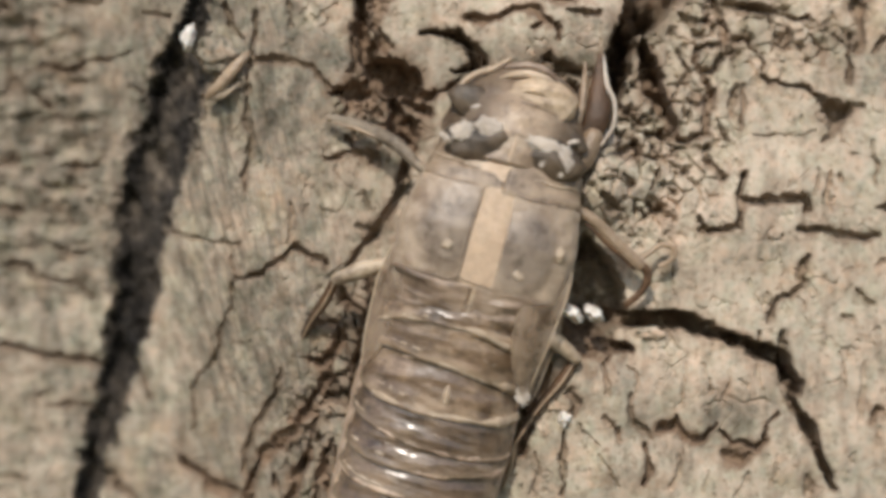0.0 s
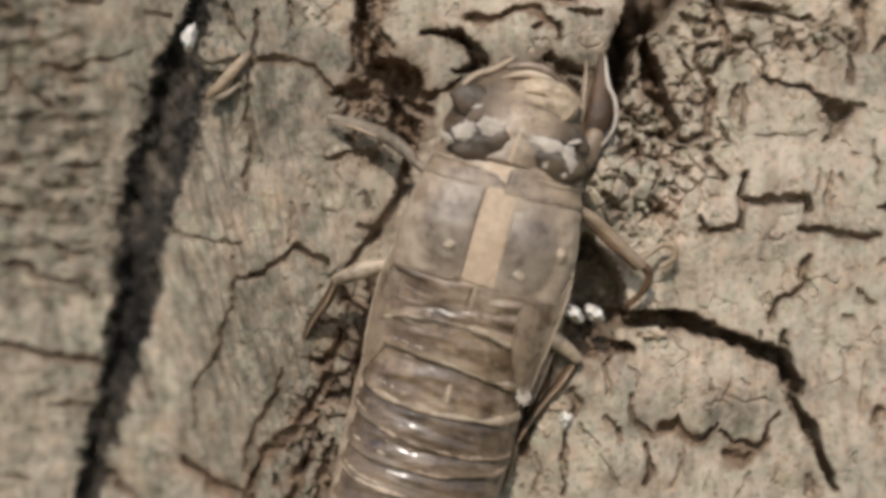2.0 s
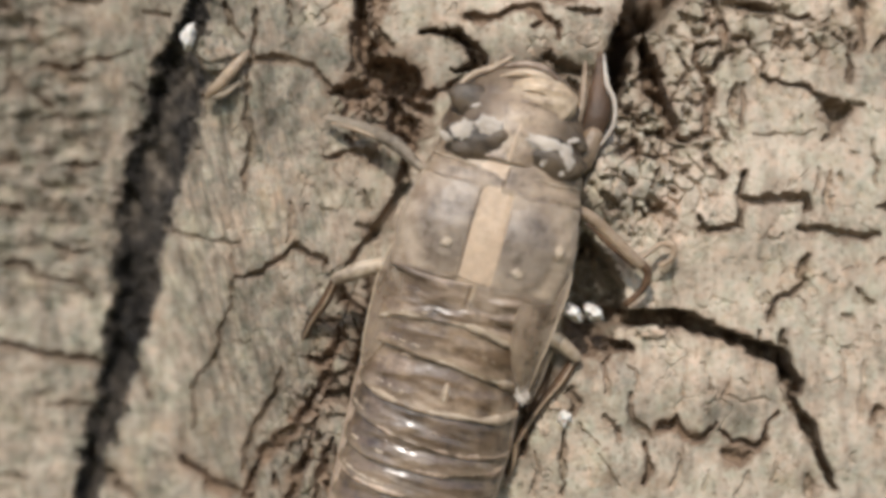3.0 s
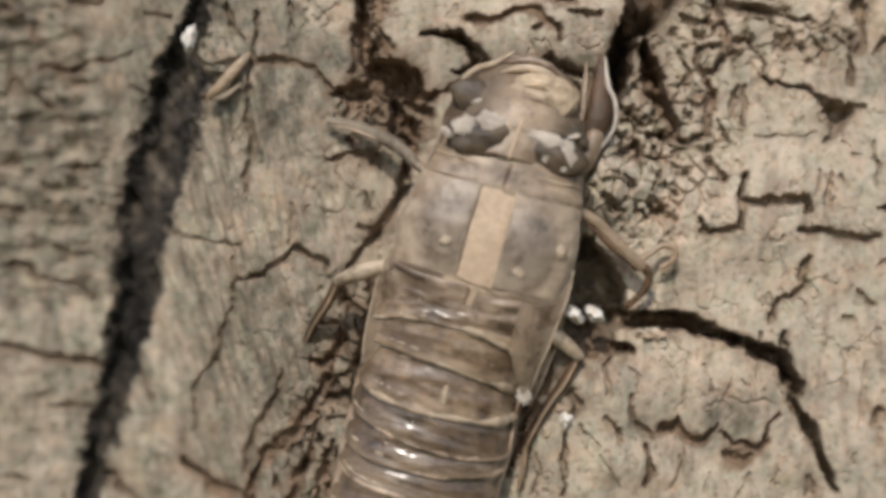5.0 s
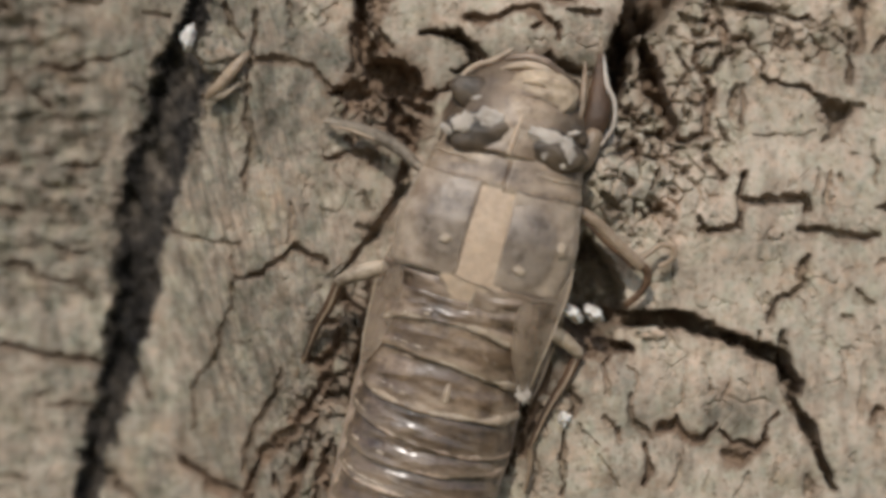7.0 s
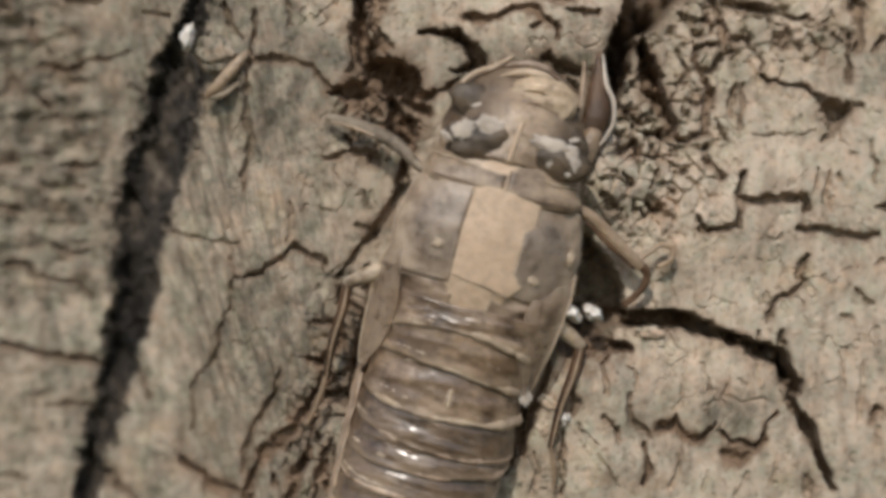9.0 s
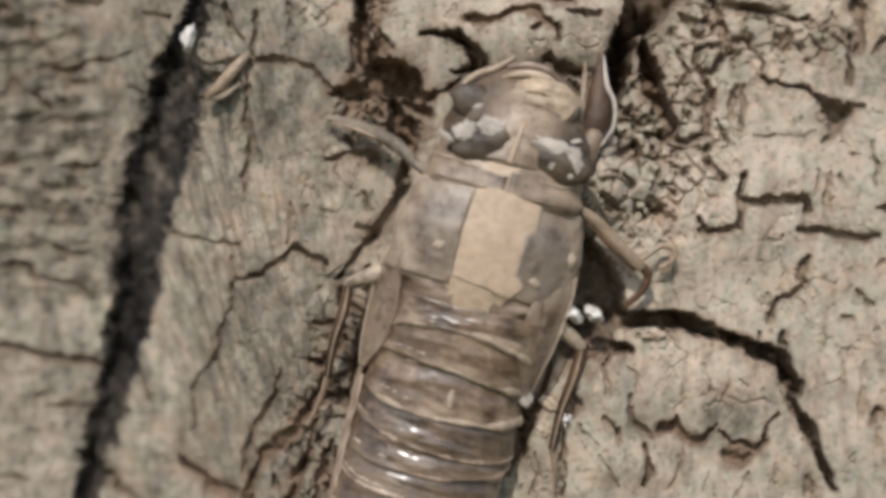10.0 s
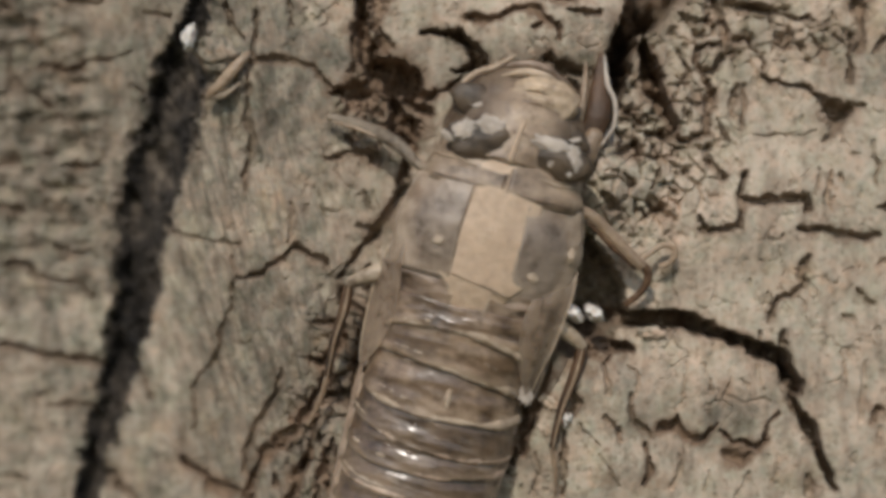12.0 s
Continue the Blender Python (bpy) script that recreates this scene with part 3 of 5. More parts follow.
crack(0.30, 0, (10.55, -6.64, 0.15), (11.39, -7.31, 0.18), (11.22, -8.31, 0.15))
crack(0.30, 0, (15.25, -6.65, 0.15), (15.59, -8.33, 0.18))
crack(0.30, 0, (18.29, -6.66, 0.18), (18.62, -8.34, 0.18))
crack(0.30, 0, (13.57, -12.00, 0.18), (13.90, -13.00, 0.21), (13.40, -14.00, 0.18))
crack(0.30, 0, (15.59, -13.01, 0.15), (15.25, -14.18, 0.18))
crack(0.30, 0, (19.64, -12.03, 0.18), (19.30, -13.70, 0.18))
crack(0.30, 0, (23.38, -6.01, 0.12), (23.72, -8.03, 0.12))
# one hole for the thorax's cast shadow, carved deep and tinted dark
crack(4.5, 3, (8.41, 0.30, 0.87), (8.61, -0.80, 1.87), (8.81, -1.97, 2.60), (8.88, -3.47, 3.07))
# one brown crack more, put where shade lies right of the abdomen
crack(1.1, 1, (6.30, -6.60, 0.50), (5.75, -8.2, 0.70), (5.1, -9.97, 0.60), (4.50, -11.97, 0.45))
crack(1.2, 0, (-7.47, -14.64, 0.33), (-7.07, -13.31, 0.42), (-6.80, -11.97, 0.33))
crack(1.0, 0, (-8.81, -14.65, 0.28), (-8.31, -13.48, 0.33), (-8.14, -12.31, 0.23))
crack(0.9, 0, (-6.14, -13.97, 0.37), (-5.94, -12.64, 0.28), (-6.20, -11.64, 0.19))
crack(1.5, 0, (-4.53, -0.97, 0.42), (-4.30, -2.63, 0.56), (-4.53, -4.63, 0.51), (-5.07, -6.64, 0.47), (-5.40, -8.30, 0.47))
crack(1.3, 0, (-3.13, -0.97, 0.28), (-3.63, -2.63, 0.37), (-3.87, -4.97, 0.42), (-4.47, -7.30, 0.37))

RELIEF = 0.25 * fbm(PX, PZ, 6, 7, 3, 51) + 0.085 * fbm(PX, PZ, 1.4, 1.8, 4, 61, 0.52)
# upright fibres on the plate beside the furrow, cross ribs on the far-left plate, crumbs right of the head
fibrous = mound(-10.5, -2, 6.5, 20, 1.0, 8)
RELIEF += fibrous * 0.22 * fbm(PX + 0.22 * PZ, PZ, 0.45, 3.2, 4, 71, 0.6)
ribbed = np.clip((-17.5 - PX - 0.23 * PZ) / 2, 0, 1)
RELIEF += ribbed * np.clip(0.62 + PZ / 14, 0.22, 1) * (0.34 * fbm(PX, PZ, 2.2, 0.7, 4, 81, 0.6) + 0.24 * fbm(PX, PZ, 0.8, 1.1, 4, 83, 0.6))
crumbly = mound(12.0, 6.5, 4.5, 5.5, 1.0) + mound(19, 13, 5, 2.5, 0.8) + mound(-6.2, -6.0, 2.0, 4, 1.0) + mound(-3.6, 8.0, 2.6, 2.4, 0.9) + mound(-7.6, -12.2, 2.6, 3.4, 0.9)
pits = fbm(PX, PZ, 0.75, 0.75, 3, 91, 0.6)
near_1, near_2, owner = np.full_like(PX, 9.0), np.full_like(PX, 9.0), np.zeros_like(PX)
cells = np.random.RandomState(97)
jit_x, jit_z, lot = (cells.uniform(-0.5, 0.5, (64, 64)) for _ in range(3))
for oi, ok in [(i, k) for i in (-1, 0, 1) for k in (-1, 0, 1)]:
    ci, ck = np.round(WX * 0.85).astype(int) + oi, np.round(WZ * 0.85).astype(int) + ok
    d = np.hypot(WX * 0.85 - ci - 0.9 * jit_x[ci % 64, ck % 64], WZ * 0.85 - ck - 0.9 * jit_z[ci % 64, ck % 64])
    first = d < near_1
    near_2 = np.where(first, near_1, np.minimum(near_2, d))
    owner = np.where(first, lot[ci % 64, ck % 64], owner)
    near_1 = np.where(first, d, near_1)
seam = np.clip(1 - (near_2 - near_1) / 0.17, 0, 1) * np.clip(0.55 + 0.9 * fbm(PX, PZ, 1.7, 1.7, 3, 99, 0.6), 0, 1)
RELIEF += crumbly * (0.45 * owner - 0.8 * seam - 1.3 * np.clip(pits - 0.36, 0, 1))
RELIEF += crumbly * 0.10 * fbm(PX, PZ, 0.6, 0.6, 3, 95)
# hairline cracks between the large ones
vein = np.abs(fbm(PX, PZ, 2.6, 3.4, 4, 101, 0.55))
RELIEF -= 0.30 * np.clip(1 - vein / 0.04, 0, 1) * np.clip(0.6 + fbm(PX, PZ, 5, 5, 2, 111), 0, 1)
vein = np.abs(fbm(WX, WZ, 1.3, 1.9, 3, 171, 0.5))
RELIEF -= 0.18 * np.clip(1 - vein / 0.05, 0, 1) * np.clip(0.3 + fbm(PX, PZ, 4, 4, 2, 181), 0, 1) * (1 - 0.7 * ribbed)
for sx, sz, sr in ((9.4, -7.2, 1.3), (12.2, -7.6, 1.5), (15.2, -7.8, 1.6), (18.2, -7.6, 1.6), (18.0, -10.2, 1.5), (15.0, -10.0, 1.1), (10.0, -9.6, 1.1), (20.3, -12.2, 1.5), (13.0, -12.6, 1.5), (9.4, -12.4, 1.4)):
    RELIEF += mound(sx, sz, sr, sr, 0.28)
# large swells: edges of the furrow, the plates, the hollow that the nymph sits in
RELIEF += mound(-20.5, 4, 4, 14, 0.9, 12) + mound(-13.5, 0, 3, 15, 0.5, 14) + mound(15, -7, 6, 3.6, 0.4)
RELIEF += mound(17.5, 2.5, 5, 3, 0.4) + mound(7, 12.8, 3.6, 2.6, 1.8) + mound(11, 2, 4, 4.5, 0.3) + mound(8.6, -11.0, 3.4, 4.6, 1.0) + mound(8.6, -7.6, 2.4, 1.8, 0.6) + mound(10.3, 5.4, 2.2, 3.2, 0.7) + mound(9.0, 3.7, 1.6, 2.3, 1.6) + mound(16, -3, 12, 13, 2.0)
RELIEF -= mound(0.2, 1, 4.6, 9, 1.2, -15)
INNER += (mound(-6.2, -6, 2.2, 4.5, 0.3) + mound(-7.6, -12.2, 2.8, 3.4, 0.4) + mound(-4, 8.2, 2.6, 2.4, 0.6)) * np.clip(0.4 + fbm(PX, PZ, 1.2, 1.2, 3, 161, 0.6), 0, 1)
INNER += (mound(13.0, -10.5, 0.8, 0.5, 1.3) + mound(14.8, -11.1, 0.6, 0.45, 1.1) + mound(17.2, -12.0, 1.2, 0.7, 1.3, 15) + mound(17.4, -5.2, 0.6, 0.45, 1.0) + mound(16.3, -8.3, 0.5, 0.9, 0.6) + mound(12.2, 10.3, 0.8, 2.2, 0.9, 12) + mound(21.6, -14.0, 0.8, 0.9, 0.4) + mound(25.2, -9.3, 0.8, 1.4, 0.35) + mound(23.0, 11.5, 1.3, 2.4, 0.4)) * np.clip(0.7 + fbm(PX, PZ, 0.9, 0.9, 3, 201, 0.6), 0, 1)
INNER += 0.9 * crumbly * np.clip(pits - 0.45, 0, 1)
# where bark is greyed by lichen and darkened for painted rib shade
LICHEN_SHADE = np.clip((1.0 + 0.03 * PZ) * ribbed + 0.85 * fibrous + mound(-12, 12, 6, 5, 0.8) + mound(-5.5, 9.2, 4.5, 3.6, 0.75) + mound(-7, -9, 3, 8, 0.15, 10) + mound(-23, 11, 8, 6, 0.8) + mound(-6.6, -12.6, 3, 4, 0.05) + mound(13.5, -8.5, 6, 3.5, 0.3) + mound(24, 12, 4, 4, 0.35) + 0.3 * np.clip(crumbly, 0, 1) * (PX < 0) + 0.35 * fbm(PX, PZ, 3.5, 3.5, 4, 151, 0.6), 0, 1)
RELIEF += 0.7 * SHADE_TINT * (PX < -12) * fbm(PX + 0.3 * PZ, PZ, 0.55, 2.4, 3, 191, 0.6)
HIGH = RELIEF - CUT * (0.72 + 0.25 * (1 - 0.6 * SHADE_TINT) * fbm(PX, PZ, 0.8, 0.8, 3, 121))
TRUNK_R = 300.0
PY = PX ** 2 / (2 * TRUNK_R) - HIGH
# the trunk turns away past the fibrous plate, and the plates on the other side lie a little deeper too
away = np.clip((-PX - 0.23 * PZ - 9.0) / 11.0, 0, 1)
BACK = 6.0 * away * away * (3 - 2 * away) + mound(16, -3, 12, 13, 1.2)
PY += BACK
SPREAD = 1 + BACK / DIST

tree = new("tree_trunk")
tagged(tree, "old tree trunk with cracked grey-tan bark plates and a dark furrow", "tree trunk")


def grid_normals():
    dx = np.gradient(PY, STEP, axis=0)
    dz = np.gradient(PY, STEP, axis=1)
    n = np.stack([dx, -np.ones_like(dx), dz], -1)
    return n / np.linalg.norm(n, axis=-1, keepdims=True)


def plate_labels(seeds):
    """Grow plates from their middles over the relief; crossing a crack is dear, so they meet in the cracks."""
    cost = 0.02 + 3.0 * np.clip(CUT[::4, ::4], 0, 2) / 2
    lab = -np.ones(cost.shape, int)
    dist = np.full(cost.shape, 1e9)
    for n, (x, z) in enumerate(seeds):
        at = int(round((x + HALF_X) / STEP / 4)), int(round((z + HALF_Z) / STEP / 4))
        lab[at], dist[at] = n, 0.0
    for turn in range(600):
        before = dist.copy()
        for axis, way in ((0, 1), (0, -1), (1, 1), (1, -1)):
            d, l = np.roll(dist, way, axis), np.roll(lab, way, axis)
            first = [slice(None), slice(None)]
            first[axis] = 0 if way == 1 else -1
            d[tuple(first)] = 1e9
            d = d + cost
            better = d < dist
            dist, lab = np.where(better, d, dist), np.where(better, l, lab)
        if np.array_equal(before, dist):
            break
    return np.repeat(np.repeat(lab, 4, 0), 4, 1)[:NX - 1, :NZ - 1]


SEEDS = ((-24, 12), (-22, 7.5), (-23, 3), (-24, -2.5), (-23, -8), (-24, -12.5), (-9.5, 13), (-12.8, 12.2), (-10, 7), (-14, 5),
         (-14.5, -4), (-9, -2), (-16, -11), (-8, -12), (-6, 4), (-2.5, 13.3), (0.5, 11.2), (5, 13), (7.5, 11), (8.5, 12.8),
         (14, 10.5), (13.5, 7.8), (17.5, 9), (16, 11.5), (21, 12), (21.5, 6), (17, 4), (24.5, 9), (25, 4), (12, 3.5),
         (16.5, -1), (24.5, -3), (13.5, -8), (19, -8.5), (9.5, -9), (14, -13), (20.5, -12.5), (25, -12), (8, -13), (-3, -13.5),
         (-5.5, -9), (22.5, 0.5))
LABEL = plate_labels(SEEDS)
NORMAL = grid_normals()


def bark_plate(n):
    """The part of the relief with this label, with sides that go back into the trunk."""
    own = LABEL == n
    ci, ck = np.nonzero(own)
    if not len(ci):
        return
    vid = lambda i, k: i * NZ + k
    quads = np.stack([vid(ci, ck), vid(ci + 1, ck), vid(ci + 1, ck + 1), vid(ci, ck + 1)], 1)
    pad = np.zeros((NX + 1, NZ + 1), bool)
    pad[1:NX, 1:NZ] = own
    sides = []
    for oi, ok, (a, b) in ((-1, 0, (3, 0)), (1, 0, (1, 2)), (0, -1, (0, 1)), (0, 1, (2, 3))):
        edge = ~pad[ci + 1 + oi, ck + 1 + ok]
        sides.append(quads[edge][:, [b, a]])
    sides = np.concatenate(sides)
    used, inv = np.unique(quads, return_inverse=True)
    quads = inv.reshape(-1, 4)
    rim = np.unique(sides)
    front = np.searchsorted(used, sides)
    back = np.searchsorted(rim, sides) + len(used)
    skirt = np.stack([front[:, 0], front[:, 1], back[:, 1], back[:, 0]], 1)
    co = np.stack([(PX * SPREAD).ravel()[used], PY.ravel()[used], (PZ * SPREAD).ravel()[used]], 1)
    deep = np.stack([(PX * SPREAD).ravel()[rim], PX.ravel()[rim] ** 2 / (2 * TRUNK_R) + 17.0, (PZ * SPREAD).ravel()[rim]], 1)
    co = np.concatenate([co, deep]) * MM
    faces = np.concatenate([quads, skirt])
    me = bpy.data.meshes.new("bark_plate")
    me.vertices.add(len(co))
    me.vertices.foreach_set("co", co.ravel())
    me.loops.add(faces.size)
    me.loops.foreach_set("vertex_index", faces.ravel())
    me.polygons.add(len(faces))
    me.polygons.foreach_set("loop_start", np.arange(len(faces)) * 4)
    me.update()
    me.shade_smooth()
    nor = np.concatenate([NORMAL.reshape(-1, 3)[used], np.tile((0.0, -1.0, 0.0), (len(rim), 1))])
    me.normals_split_custom_set_from_vertices(nor.tolist())
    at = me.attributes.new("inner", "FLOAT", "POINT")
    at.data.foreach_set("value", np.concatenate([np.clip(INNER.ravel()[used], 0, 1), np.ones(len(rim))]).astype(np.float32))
    at = me.attributes.new("lichen", "FLOAT", "POINT")
    at.data.foreach_set("value", np.concatenate([LICHEN_SHADE.ravel()[used], np.zeros(len(rim))]).astype(np.float32))
    at = me.attributes.new("shade_tint", "FLOAT", "POINT")
    at.data.foreach_set("value", np.concatenate([SHADE_TINT.ravel()[used], np.zeros(len(rim))]).astype(np.float32))
    me.materials.append(BARK)
    ob = new("bark_plate", me)
    ob.parent = tree


for n in range(len(SEEDS)):
    bark_plate(n)


def trunk_body():
    """The rest of the trunk: a rough column that passes behind the plates."""
    ang = np.concatenate([np.linspace(-180, -8, 200), np.linspace(-7.5, 7.5, 61), np.linspace(8, 180, 200)[:-1]])
    hts = np.concatenate([np.linspace(-1300, -24, 200), np.linspace(-22, 22, 45), np.linspace(24, 3600, 300)])
    A, Z = np.meshgrid(np.radians(ang), hts, indexing="ij")
    arc = A * TRUNK_R
    rel = 5 * fbm(np.cos(A) * 9 + 40, Z / 60, 1, 1.6, 4, 131) + 3 * fbm(np.sin(A) * 30 + 50, Z / 40 + np.cos(A) * 7, 1, 2, 3, 141)
    near = np.exp(-((arc / 46) ** 4 + (Z / 34) ** 4))
    rad = TRUNK_R + rel * (1 - near) - 14.0 * near + 40 * np.exp(-(Z + 1300) / 120)
    co = np.stack([rad * np.sin(A), TRUNK_R - rad * np.cos(A), Z], -1).reshape(-1, 3) * MM
    na, nz = len(ang), len(hts)
    faces = [(i * nz + k, (i + 1) % na * nz + k, (i + 1) % na * nz + k + 1, i * nz + k + 1) for i in range(na) for k in range(nz - 1)]
    faces.append([i * nz + nz - 1 for i in range(na)])
    me = bpy.data.meshes.new("trunk")
    me.from_pydata(co.tolist(), [], faces)
    me.shade_smooth()
    me.materials.append(BARK)
    ob = new("trunk", me)
    ob.parent = tree


trunk_body()


def build_ground():
    bm = bmesh.new()
    bmesh.ops.create_circle(bm, cap_ends=True, segments=64, radius=900)
    me = bpy.data.meshes.new("ground")
    bm.to_mesh(me)
    me.materials.append(ground_material())
    ob = new("ground", me)
    ob.location = (0, 0, -1.25)
    tagged(ob, "grassy ground that the tree stands on", "ground", kind="structure")


build_ground()

# ---- the nymph ----
# Its own space: x across to its right as seen, y along the body to the head, z out from the bark.
LEAN = radians(14.7)
nymph = new("cicada_nymph")
nymph.matrix_world = (Matrix.Translation((2.70 * MM, 0.3 * MM, 0.70 * MM))
                      @ Matrix(((math.cos(LEAN), math.sin(LEAN), 0, 0), (0, 0, -1, 0), (-math.sin(LEAN), math.cos(LEAN), 0, 0), (0, 0, 0, 1))))
tagged(nymph, "taupe cicada nymph with shell split along its back, on bark", "insect")


def part(name, bm, mat, parent, label=""):
    bmesh.ops.recalc_face_normals(bm, faces=bm.faces)
    me = bpy.data.meshes.new(name)
    bm.to_mesh(me)
    bm.free()
    me.shade_smooth()
    me.materials.append(mat)
    ob = new(name, me)
    ob.parent = parent
    if label:
        tagged(ob, label)
    return ob


BODY_Y = (-24, -22, -19, -16, -12, -8, -5, -2.7, 0, 2.5, 4.6)
BODY_W = (0.7, 2.2, 3.7, 4.5, 4.7, 4.55, 4.7, 5.05, 5.15, 4.7, 4.2)
BODY_H = (2.4, 3.2, 4.2, 4.7, 5.0, 5.2, 5.6, 6.1, 6.3, 6.05, 5.5)
BODY_M = (1.2, 1.1, 1.0, 1.0, 1.0, 1.2, 1.9, 2.6, 2.8, 2.7, 2.5)
BODY_A = (-1.6, -1.3, -0.9, -0.55, -0.45, -0.6, -0.4, -0.15, -0.15, -0.1, 0.0)


def body(y, phi, lift=0.0):
    """A point of the body's skin: y along, phi degrees round from the back, lift outwards."""
    f = radians(phi)
    w, h, a, mid = (np.interp(y, BODY_Y, v) for v in (BODY_W, BODY_H, BODY_A, BODY_M))
    up = (h - mid + lift) if abs(phi) <= 90 else 2.4
    square = np.interp(y, (-8, -3, 3, 5), (0.82, 0.37, 0.37, 0.6))
    c = math.cos(f)
    return Vector((a + (w + lift) * math.sin(f), y, mid + up * math.copysign(abs(c) ** square, c)))


def sheet(points, thick=0.14):
    """A curved plate with thickness from a grid of points (rows of Vectors), in millimetres."""
    nu, nv = len(points), len(points[0])
    bm = bmesh.new()
    normal = [[None] * nv for _ in range(nu)]
    for i in range(nu):
        for k in range(nv):
            du = points[min(i + 1, nu - 1)][k] - points[max(i - 1, 0)][k]
            dv = points[i][min(k + 1, nv - 1)] - points[i][max(k - 1, 0)]
            n = du.cross(dv)
            normal[i][k] = n.normalized() if n.length > 1e-9 else Vector((0, 0, 1))
            if normal[i][k].z < -0.3:
                normal[i][k].negate()
    top = [[bm.verts.new(p * MM) for p in row] for row in points]
    low = [[bm.verts.new((points[i][k] - normal[i][k] * thick) * MM) for k in range(nv)] for i in range(nu)]
    for i in range(nu - 1):
        for k in range(nv - 1):
            bm.faces.new((top[i][k], top[i + 1][k], top[i + 1][k + 1], top[i][k + 1]))
            bm.faces.new((low[i][k + 1], low[i + 1][k + 1], low[i + 1][k], low[i][k]))
    for i in range(nu - 1):
        bm.faces.new((top[i][0], low[i][0], low[i + 1][0], top[i + 1][0]))
        bm.faces.new((top[i + 1][-1], low[i + 1][-1], low[i][-1], top[i][-1]))
    for k in range(nv - 1):
        bm.faces.new((top[0][k + 1], low[0][k + 1], low[0][k], top[0][k]))
        bm.faces.new((top[-1][k], low[-1][k], low[-1][k + 1], top[-1][k + 1]))
    return bm


def tube(way, radii, sides=10, flat=1.0):
    """A tapered limb along a smoothed line of points, closed at both ends; flat squeezes it outwards."""
    pts, rad = [], []
    n = len(way)
    for i in range(n - 1):
        p = [Vector(way[max(0, min(n - 1, i + o))]) for o in (-1, 0, 1, 2)]
        for s in range(6):
            t = s / 6
            pts.append(0.5 * (2 * p[1] + (p[2] - p[0]) * t + (2 * p[0] - 5 * p[1] + 4 * p[2] - p[3]) * t * t
                              + (3 * p[1] - p[0] - 3 * p[2] + p[3]) * t ** 3))
            rad.append(radii[i] + (radii[i + 1] - radii[i]) * t)
    pts.append(Vector(way[-1]))
    rad.append(radii[-1])
    bm = bmesh.new()
    rings = []
    for i, (p, r) in enumerate(zip(pts, rad)):
        d = (pts[min(i + 1, len(pts) - 1)] - pts[max(i - 1, 0)]).normalized()
        side = d.cross(Vector((0, 0, 1)))
        side = side.normalized() if side.length > 0.05 else Vector((1, 0, 0))
        out = side.cross(d)
        rings.append([bm.verts.new((p + r * (math.cos(a) * side + flat * math.sin(a) * out)) * MM)
                      for a in (2 * math.pi * k / sides for k in range(sides))])
    for r0, r1 in zip(rings, rings[1:]):
        for k in range(sides):
            bm.faces.new((r0[k], r0[(k + 1) % sides], r1[(k + 1) % sides], r1[k]))
    for ring, p, r, q in ((rings[0], pts[0], rad[0], pts[1]), (rings[-1], pts[-1], rad[-1], pts[-2])):
        d = (p - q).normalized()
        for grow, out in ((0.8, 0.45), (0.4, 0.75)):
            cap = [bm.verts.new((p * MM) + (v.co - p * MM) * k + d * out * r * MM) for v, k in zip(ring, [grow] * sides)]
            outer = ring if grow == 0.8 else last
            for k in range(sides):
                bm.faces.new((outer[k], outer[(k + 1) % sides], cap[(k + 1) % sides], cap[k]))
            last = cap
        bm.faces.new(last)
    return bm


def blob(x, y, z, rx, ry, rz, turn=0.0, rough=0.0, seed=0, cuts=3):
    bm = bmesh.new()
    bmesh.ops.create_icosphere(bm, subdivisions=cuts, radius=1)
    m = Matrix.Translation((x, y, z)) @ Matrix.Rotation(radians(turn), 4, "Z") @ Matrix.Diagonal((rx, ry, rz, 1))
    for v in bm.verts:
        k = 1 + rough * noise.noise(v.co * 2.1 + Vector((seed * 3.7, 0, 0)))
        v.co = (m @ (v.co * k)) * MM
    return bm


def steps(a, b, n):
    return [a + (b - a) * i / (n - 1) for i in range(n)]


# -- abdomen: telescoped rings, each with a pale hind rim --
RINGS = (-4.3, -6.1, -7.88, -10.15, -12.08, -13.46, -15.0, -16.9, -19.0, -21.0, -22.6, -23.6)


def ring_edge(y, phi):
    """The rings bow and slant in their own ways where the body bends."""
    at = (-15.0, -13.46, -12.08, -10.15, -7.88, -6.1, -4.3)
    bow = np.interp(y, at, (1.4, 1.5, 1.32, 1.13, -0.2, -1.4, 0.2))
    skew = np.interp(y, at, (0.35, 0.2, -0.3, 0.08, -0.48, -0.2, 0.0))
    return y - bow * (max(0.0, math.cos(radians(phi))) - 0.55) + skew * math.sin(radians(phi))


